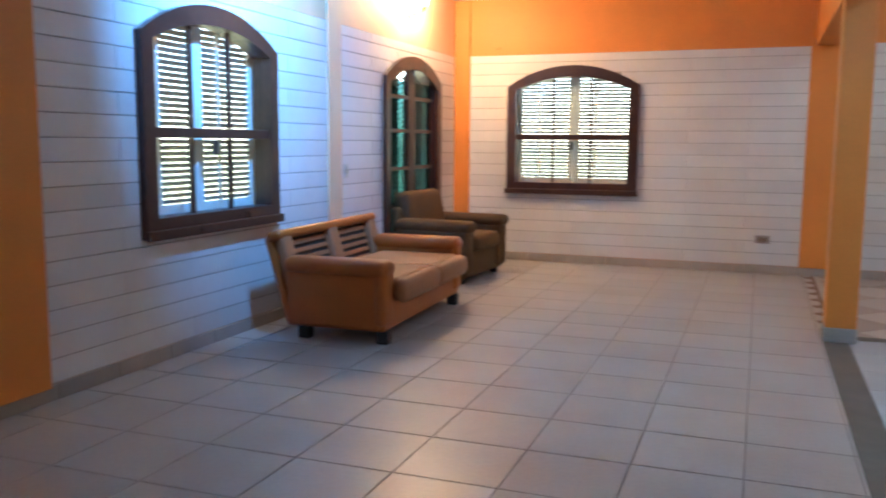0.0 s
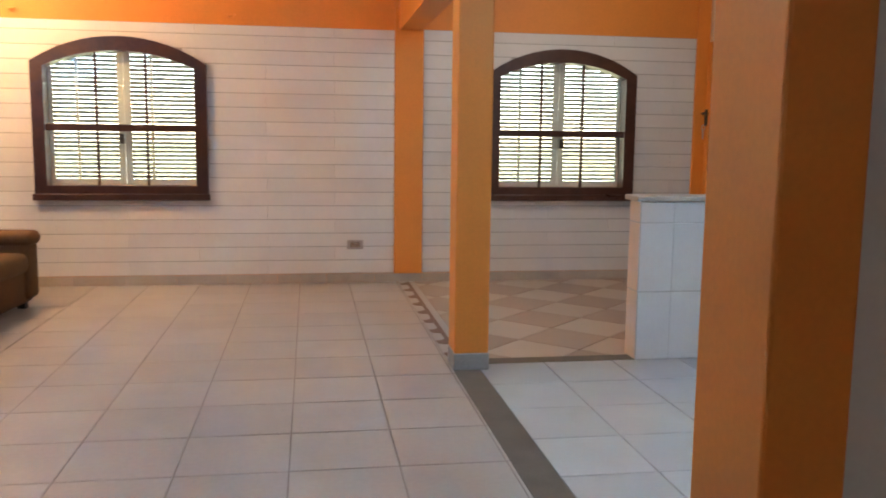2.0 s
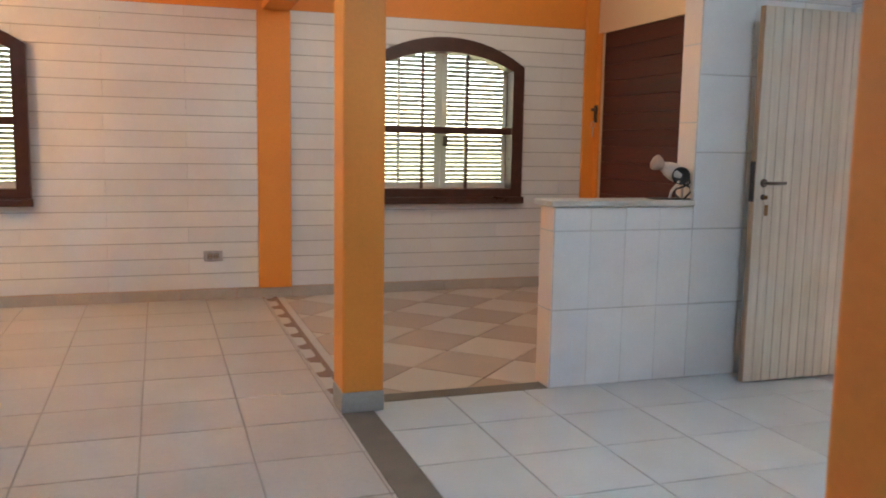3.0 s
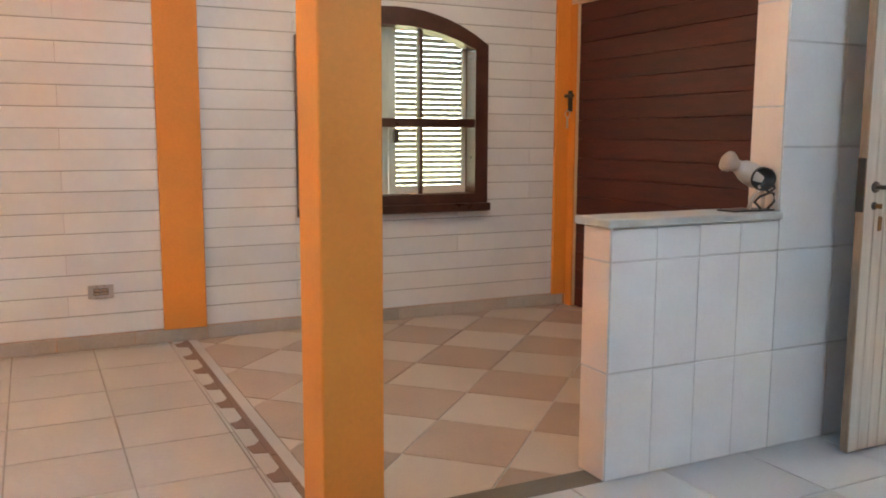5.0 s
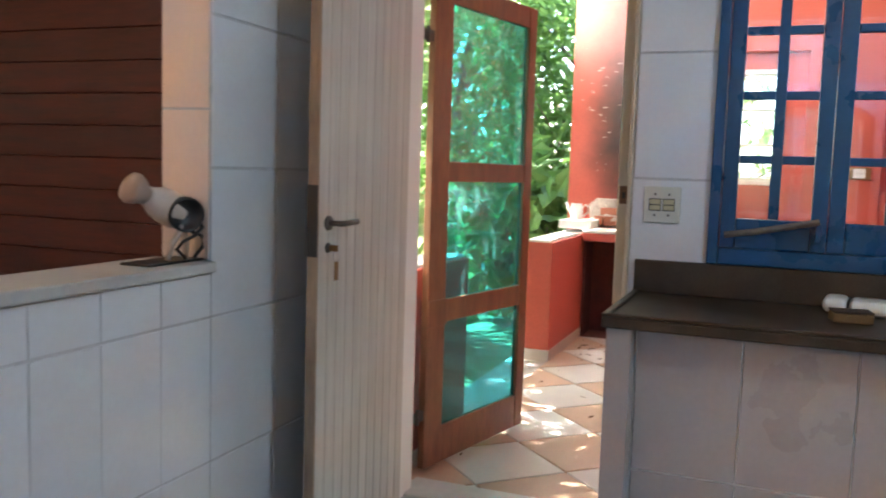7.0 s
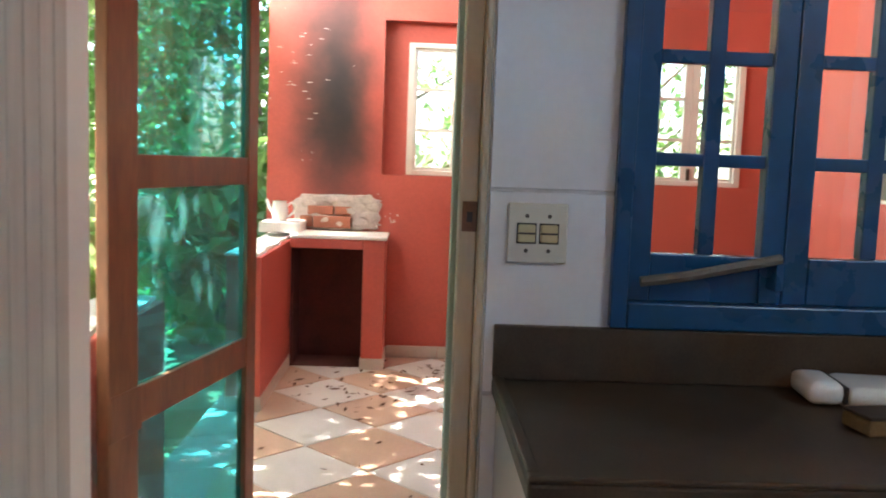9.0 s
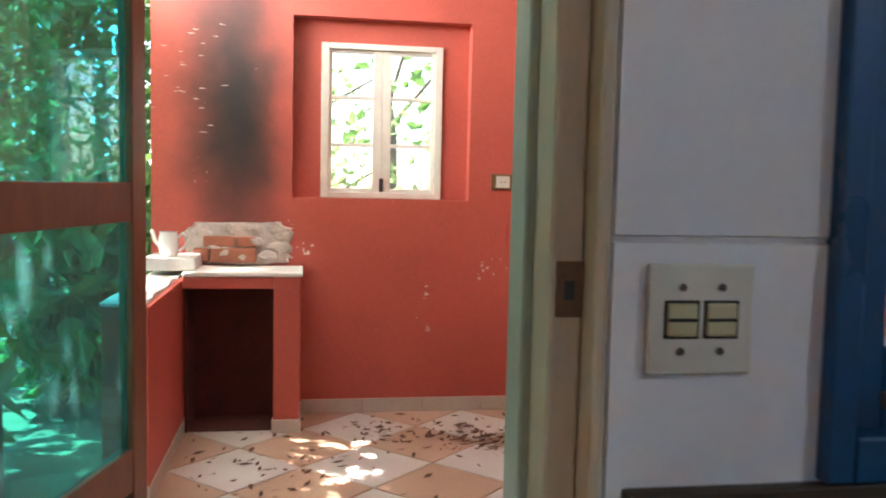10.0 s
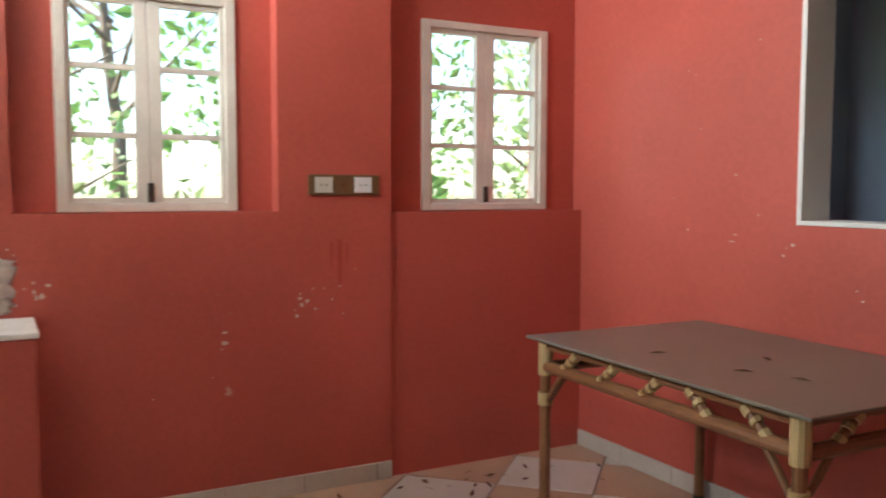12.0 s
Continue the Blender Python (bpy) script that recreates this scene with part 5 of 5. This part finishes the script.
# ---- dry leaves on the porch ----
def dry_leaves():
    rng = np.random.default_rng(21)
    verts, faces = [], []
    spots = [(7.75, 4.45, 0.15, 150), (7.85, 4.9, 0.13, 65), (7.3, 5.5, 0.3, 40), (8.1, 5.1, 0.2, 25), (7.6, 4.0, 0.35, 35), (7.0, 4.4, 0.8, 70),
             (8.0, 3.4, 0.35, 40), (7.6, 5.75, 0.25, 30), (6.2, 5.2, 0.7, 18)]
    for cx, cy, s, n in spots:
        for k in range(n):
            x, y = cx + rng.normal() * s, cy + rng.normal() * s
            if not (4.6 < x < 8.3 and 2.8 < y < 5.95):
                continue
            a, L = rng.random() * 6.28, 0.012 + 0.030 * rng.random()
            f, g = np.array((math.cos(a), math.sin(a))), np.array((-math.sin(a), math.cos(a)))
            w, i = L * 0.28, len(verts)
            z = -0.017
            for u, v, h in ((-1, 0, 0.004), (0, 1, 0.010), (1, 0, 0.012), (0, -1, 0.002)):
                q = np.array((x, y)) + f * u * L + g * v * w
                verts.append((q[0], q[1], z + h * rng.uniform(0.3, 1)))
            faces += [(i, i + 1, i + 2), (i, i + 2, i + 3)]
    me = bpy.data.meshes.new("dry_leaves")
    me.from_pydata(verts, [], faces)
    me.materials.append(DRY_LEAF)
    tagged(new("dry_leaves", me), "curled dry leaves scattered on the porch tiles", "leaf litter", kind="stuff")


dry_leaves()


# ---- paint chips and scratches on the porch walls ----
def chips(parent, spots, seed):
    """Small bare flakes in the paint, on the wall's room face: (u, z, spread, size, count, stretch)."""
    r = random.Random(seed)
    for u, z, spread, size, count, stretch in spots:
        for k in range(count):
            cu, cz, s = u + r.gauss(0, spread), z + r.gauss(0, spread), 0.6 * size * r.uniform(0.3, 1.4)
            n, bm = 7, bmesh.new()
            pts = [(cu + s * stretch * math.cos(6.283 * q / n) * r.uniform(0.5, 1.2), cz + s * math.sin(6.283 * q / n) * r.uniform(0.5, 1.2)) for q in range(n)]
            front = [bm.verts.new((p, -0.0016, w)) for p, w in pts]
            back = [bm.verts.new((p, 0.0, w)) for p, w in pts]
            bm.faces.new(front)
            for q in range(n):
                bm.faces.new((back[q], back[(q + 1) % n], front[(q + 1) % n], front[q]))
            part("paint_chip", bm, CHIP, parent)


chips(wall_front, [(-4.29, 0.83, 0.035, 0.014, 9, 1.0), (-4.10, 0.90, 0.06, 0.008, 6, 0.8), (-4.64, 0.69, 0.02, 0.016, 3, 1.6), (-4.75, 1.02, 0.15, 0.006, 5, 1.0),
                   (-5.38, 0.93, 0.035, 0.014, 12, 1.2), (-5.50, 1.10, 0.04, 0.008, 5, 0.7), (-6.02, 1.80, 0.12, 0.004, 14, 8.0), (-6.0, 2.1, 0.12, 0.0035, 12, 9.0),
                   (-5.98, 1.42, 0.06, 0.010, 6, 0.35), (-5.0, 0.9, 0.3, 0.005, 6, 1.0)], 5)
chips(wall_side, [(-7.55, 1.9, 0.02, 0.006, 2, 0.6), (-7.30, 1.14, 0.02, 0.004, 2, 8.0), (-7.0, 1.1, 0.04, 0.008, 3, 1.6), (-7.4, 1.4, 0.25, 0.006, 6, 1.0), (-6.7, 0.98, 0.03, 0.010, 2, 0.8)], 6)

def drip(u, z0, z1, w):
    """A run of darker paint down the wall."""
    bm = bmesh.new()
    edge = [(u - w, z1), (u - w * 0.9, z0 + 0.05), (u - w * 0.3, z0), (u + w * 0.4, z0 + 0.02), (u + w, z0 + 0.09), (u + w * 0.8, z1)]
    front = [bm.verts.new((x, -0.0014, z)) for x, z in edge]
    back = [bm.verts.new((x, 0.0, z)) for x, z in edge]
    bm.faces.new(front)
    for k in range(len(edge)):
        j = (k + 1) % len(edge)
        bm.faces.new((back[k], back[j], front[j], front[k]))
    part("paint_run", bm, DRIP, wall_front, "darker glossy run of red paint")


drip(-4.125, 0.90, 1.13, 0.012)
drip(-4.165, 0.98, 1.12, 0.008)
drip(-4.09, 1.00, 1.11, 0.006)

# ---- dry leaves lying on the cane table ----
for k, (x, y, a) in enumerate(((6.45, 3.36, 10), (6.62, 3.42, 35), (6.72, 3.20, -20), (6.98, 3.45, 60), (6.30, 3.12, 5))):
    bm = bmesh.new()
    v = [bm.verts.new(p) for p in ((-0.034, 0, 0.001), (0, -0.009, 0.005), (0.036, 0, 0.001), (0, 0.009, 0.004), (0, 0, 0.0))]
    for q in ((0, 1, 4), (1, 2, 4), (2, 3, 4), (3, 0, 4), (0, 3, 2, 1)):
        bm.faces.new([v[i] for i in q])
    leaf = whole("dry_leaf", bm, DRY_LEAF, "curled brown dry leaf on the dusty table", "leaf", group="leaves on the table", place=(x, y, 0.7795))
    leaf.rotation_euler[2] = radians(a)

# ---- pieces: tiles of floors and walls ----
def lay(parent, name, poly, z0, z1, material, share={}):
    """One floor tile; whole tiles share a mesh."""
    c = sum((Vector(p) for p in poly), Vector((0, 0))) / len(poly)
    local = [(p[0] - c.x, p[1] - c.y) for p in poly]
    key = (material.name, tuple(round(v, 3) for p in local for v in p))
    if key not in share:
        share[key] = to_mesh(name, slab(local, z0, z1, 0.0035), material)
    o = new(name, share[key])
    o.parent = parent
    o.location = (c.x, c.y, 0)
    return o


def square_floor(parent, x0, x1, y0, y1, ox, oy, size, gap, material):
    for i in range(math.floor((x0 - ox) / size), math.ceil((x1 - ox) / size)):
        for j in range(math.floor((y0 - oy) / size), math.ceil((y1 - oy) / size)):
            g = gap / 2
            poly = clip([(ox + i * size + g, oy + j * size + g), (ox + (i + 1) * size - g, oy + j * size + g),
                         (ox + (i + 1) * size - g, oy + (j + 1) * size - g), (ox + i * size + g, oy + (j + 1) * size - g)], x0, x1, y0, y1)
            if poly and area(poly) > 0.002:
                lay(parent, "tile", poly, -0.012, 0.0, material)


def diamond_floor(parent, x0, x1, y0, y1, cx, cy, half, gap, first, second, z):
    n = int(max(x1 - x0, y1 - y0) / half) + 3
    g = gap * 0.7
    for i in range(-n, n + 1):
        for j in range(-n, n + 1):
            px, py = cx + (i + j) * half, cy + (i - j) * half
            h = half - g
            poly = clip([(px - h, py), (px, py - h), (px + h, py), (px, py + h)], x0, x1, y0, y1)
            if poly and area(poly) > 0.002:
                lay(parent, "tile", poly, z - 0.012, z, first if (i + j) % 2 == 0 else second)


square_floor(floor_living, XL, 1.186, -2.52, YF, 0.715, 4.99, 0.4565, 0.0038, FLOOR_TILE)
square_floor(floor_kitchen, 1.349, XK, 2.6, 6.097, 1.77, 5.22, 0.44, 0.004, KITCHEN_TILE)
diamond_floor(floor_dining, 1.35, 4.40, 6.224, YF, 2.42, 7.68, 0.325, 0.005, DINE_LIGHT, DINE_DARK, 0.0)
diamond_floor(floor_porch, 4.42, 8.42, 2.75, 6.02, 6.75, 5.70, 0.318, 0.006, PORCH_WHITE, PORCH_PEACH, -0.020)

# brown motif of the border: a dark line with one toothed figure to each border tile
for k in range(9):
    y = 6.36 + 0.335 * k
    end = min(y + 0.225, YF - 0.02)
    part("border_line", box(1.262, 1.292, y - 0.106, end, -0.004, 0.0012), MOTIF, border)
    if y + 0.07 < YF:
        part("motif", slab([(1.200, y - 0.055), (1.261, y - 0.075), (1.261, y + 0.085), (1.232, y + 0.045), (1.192, y + 0.035)], -0.004, 0.0014, 0.002), MOTIF, border)


def wall_tiles(parent, u0, u1, z0, z1, row, length, gap, material, joint, openings=(), shift=0.5, thick=0.007, base=0.0):
    """Tile courses on a wall's room face, cut round the openings (u0, u1, sill, spring, crown)."""
    bm = wall_mesh(u0, u1, z0, z1, -0.003 - base, openings)
    part("backing", bm, joint, parent)
    share = {}
    rows = int(math.ceil((z1 - z0) / row))
    for r in range(rows):
        a, b = z0 + r * row + gap / 2, min(z0 + (r + 1) * row, z1) - gap / 2
        if b - a < 0.02:
            continue
        spans = [(u0, u1)]
        for o0, o1, sill, spring, crown in openings:
            zc = (a + b) / 2
            if zc < sill or zc > crown:
                continue
            lo, hi = o0, o1
            while lo < hi and arch_height(lo, o0, o1, spring, crown) < zc:
                lo += 0.01
            while hi > lo and arch_height(hi, o0, o1, spring, crown) < zc:
                hi -= 0.01
            spans = [s for p, q in spans for s in ((p, min(q, lo)), (max(p, hi), q)) if s[1] - s[0] > 0.02]
        for p, q in spans:
            k = math.floor((p - u0) / length) - 1
            while True:
                s = u0 + k * length + (shift * length if r % 2 else 0)
                k += 1
                if s > q:
                    break
                c0, c1 = max(p, s + 0.0006), min(q, s + length - 0.0006)
                if c1 - c0 < 0.02:
                    continue
                key = (round(c1 - c0, 3), round(b - a, 3))
                if key not in share:
                    w, h = key[0] / 2, key[1] / 2
                    tm = bmesh.new()
                    low = [tm.verts.new((x, 0, z)) for x, z in ((-w, -h), (w, -h), (w, h), (-w, h))]
                    e = 0.0025
                    top = [tm.verts.new((x, -thick, z)) for x, z in ((-w + 0.0008, -h + e), (w - 0.0008, -h + e), (w - 0.0008, h - e), (-w + 0.0008, h - e))]
                    for n in range(4):
                        tm.faces.new((low[n], low[(n + 1) % 4], top[(n + 1) % 4], top[n]))
                    tm.faces.new(top)
                    share[key] = to_mesh("tile", tm, material)
                o = new("tile", share[key])
                o.parent = parent
                o.location = ((c0 + c1) / 2, -base, (a + b) / 2)


def fringe(u0, u1, sill=0.79, spring=2.0, crown=2.23):
    return (u0 + 0.04, u1 - 0.04, sill + 0.03, spring, crown - 0.04)


TOP = 2.362
wall_tiles(wall_far, -2.515, 1.145, 0.09, TOP, 0.1285, 1.24, 0.0045, CREAM_TILE, JOINT, [fringe(*W1)])
wall_tiles(wall_far, 1.415, 4.116, 0.09, 2.375, 0.1285, 1.24, 0.0045, CREAM_TILE, JOINT, [fringe(*W2)])
wall_tiles(wall_left, 2.89, 5.985, 0.09, TOP, 0.1285, 1.24, 0.0045, CREAM_TILE, JOINT, [fringe(*WL, 0.77)])
wall_tiles(wall_left, 6.225, 9.135, 0.09, TOP, 0.1285, 1.24, 0.0045, CREAM_TILE, JOINT, [(AD[0] + 0.04, AD[1] - 0.04, 0.0, 2.0, 2.19)])
wall_tiles(wall_kit, -6.09, -5.955, 0.0, 2.6, 0.4335, 0.30, 0.004, WALL_TILE, LIGHT_JOINT, shift=0.0)
wall_tiles(wall_kit, -5.055, -2.82, 0.0, 2.6, 0.4335, 0.30, 0.004, WALL_TILE, LIGHT_JOINT, [(-4.78, -4.05, 1.03, 2.13, 2.13)], shift=0.0)


def face_tiles(name, place, rz, u0, u1, z0, z1, length, material, label, start=0.0):
    root = thing(name, place, label, "tiles", rz, kind="structure")
    wall_tiles(root, u0, u1, z0, z1, 0.4315, length, 0.004, material, LIGHT_JOINT, shift=0.0, thick=0.006)


face_tiles("tile_facing", (0, 6.094, 0), 0, 2.364, 3.222, 0.0, 0.993, 0.215, WALL_TILE, "white tile facing of the half wall")
face_tiles("tile_facing", (0, 6.094, 0), 0, 3.224, XK - 0.01, 0.0, 2.6, 0.34, WALL_TILE, "white tile facing of the tall wall")
face_tiles("tile_facing", (2.364, 0, 0), -90, -6.26, -6.094, 0.0, 0.993, 0.166, PINK_TILE, "pale tile facing of the half wall end")
face_tiles("tile_facing", (3.224, 0, 0), -90, -6.26, -6.094, 1.0295, 2.6, 0.166, PINK_TILE, "pale tile facing of the tall wall's end")


def skirting(place, rz, u0, u1, height, material, label, length=0.4):
    root = thing("baseboard", place, label, "skirting", rz, group="skirting", kind="structure")
    u = u0
    while u < u1 - 0.01:
        e = min(u + length, u1)
        part("skirting_tile", box(u + 0.001, e - 0.001, -0.012, 0, 0, height, 0.003, 1), material, root)
        u = e


skirting((0, YF - 0.001, 0), 0, XL + 0.02, 4.23, 0.088, BASE_TILE, "beige tile skirting under the white courses", 0.4565)
skirting((XL + 0.001, 0, 0), 90, -2.5, AD[0], 0.088, BASE_TILE, "beige tile skirting along the side wall", 0.4565)
skirting((8.339, 0, -0.02), -90, -5.39, -3.868, 0.085, PORCH_BASE, "worn pale tile skirting of the porch", 0.36)
skirting((0, 2.745, -0.02), 180, -8.35, -4.45, 0.085, PORCH_BASE, "worn pale tile skirting of the side wall", 0.36)
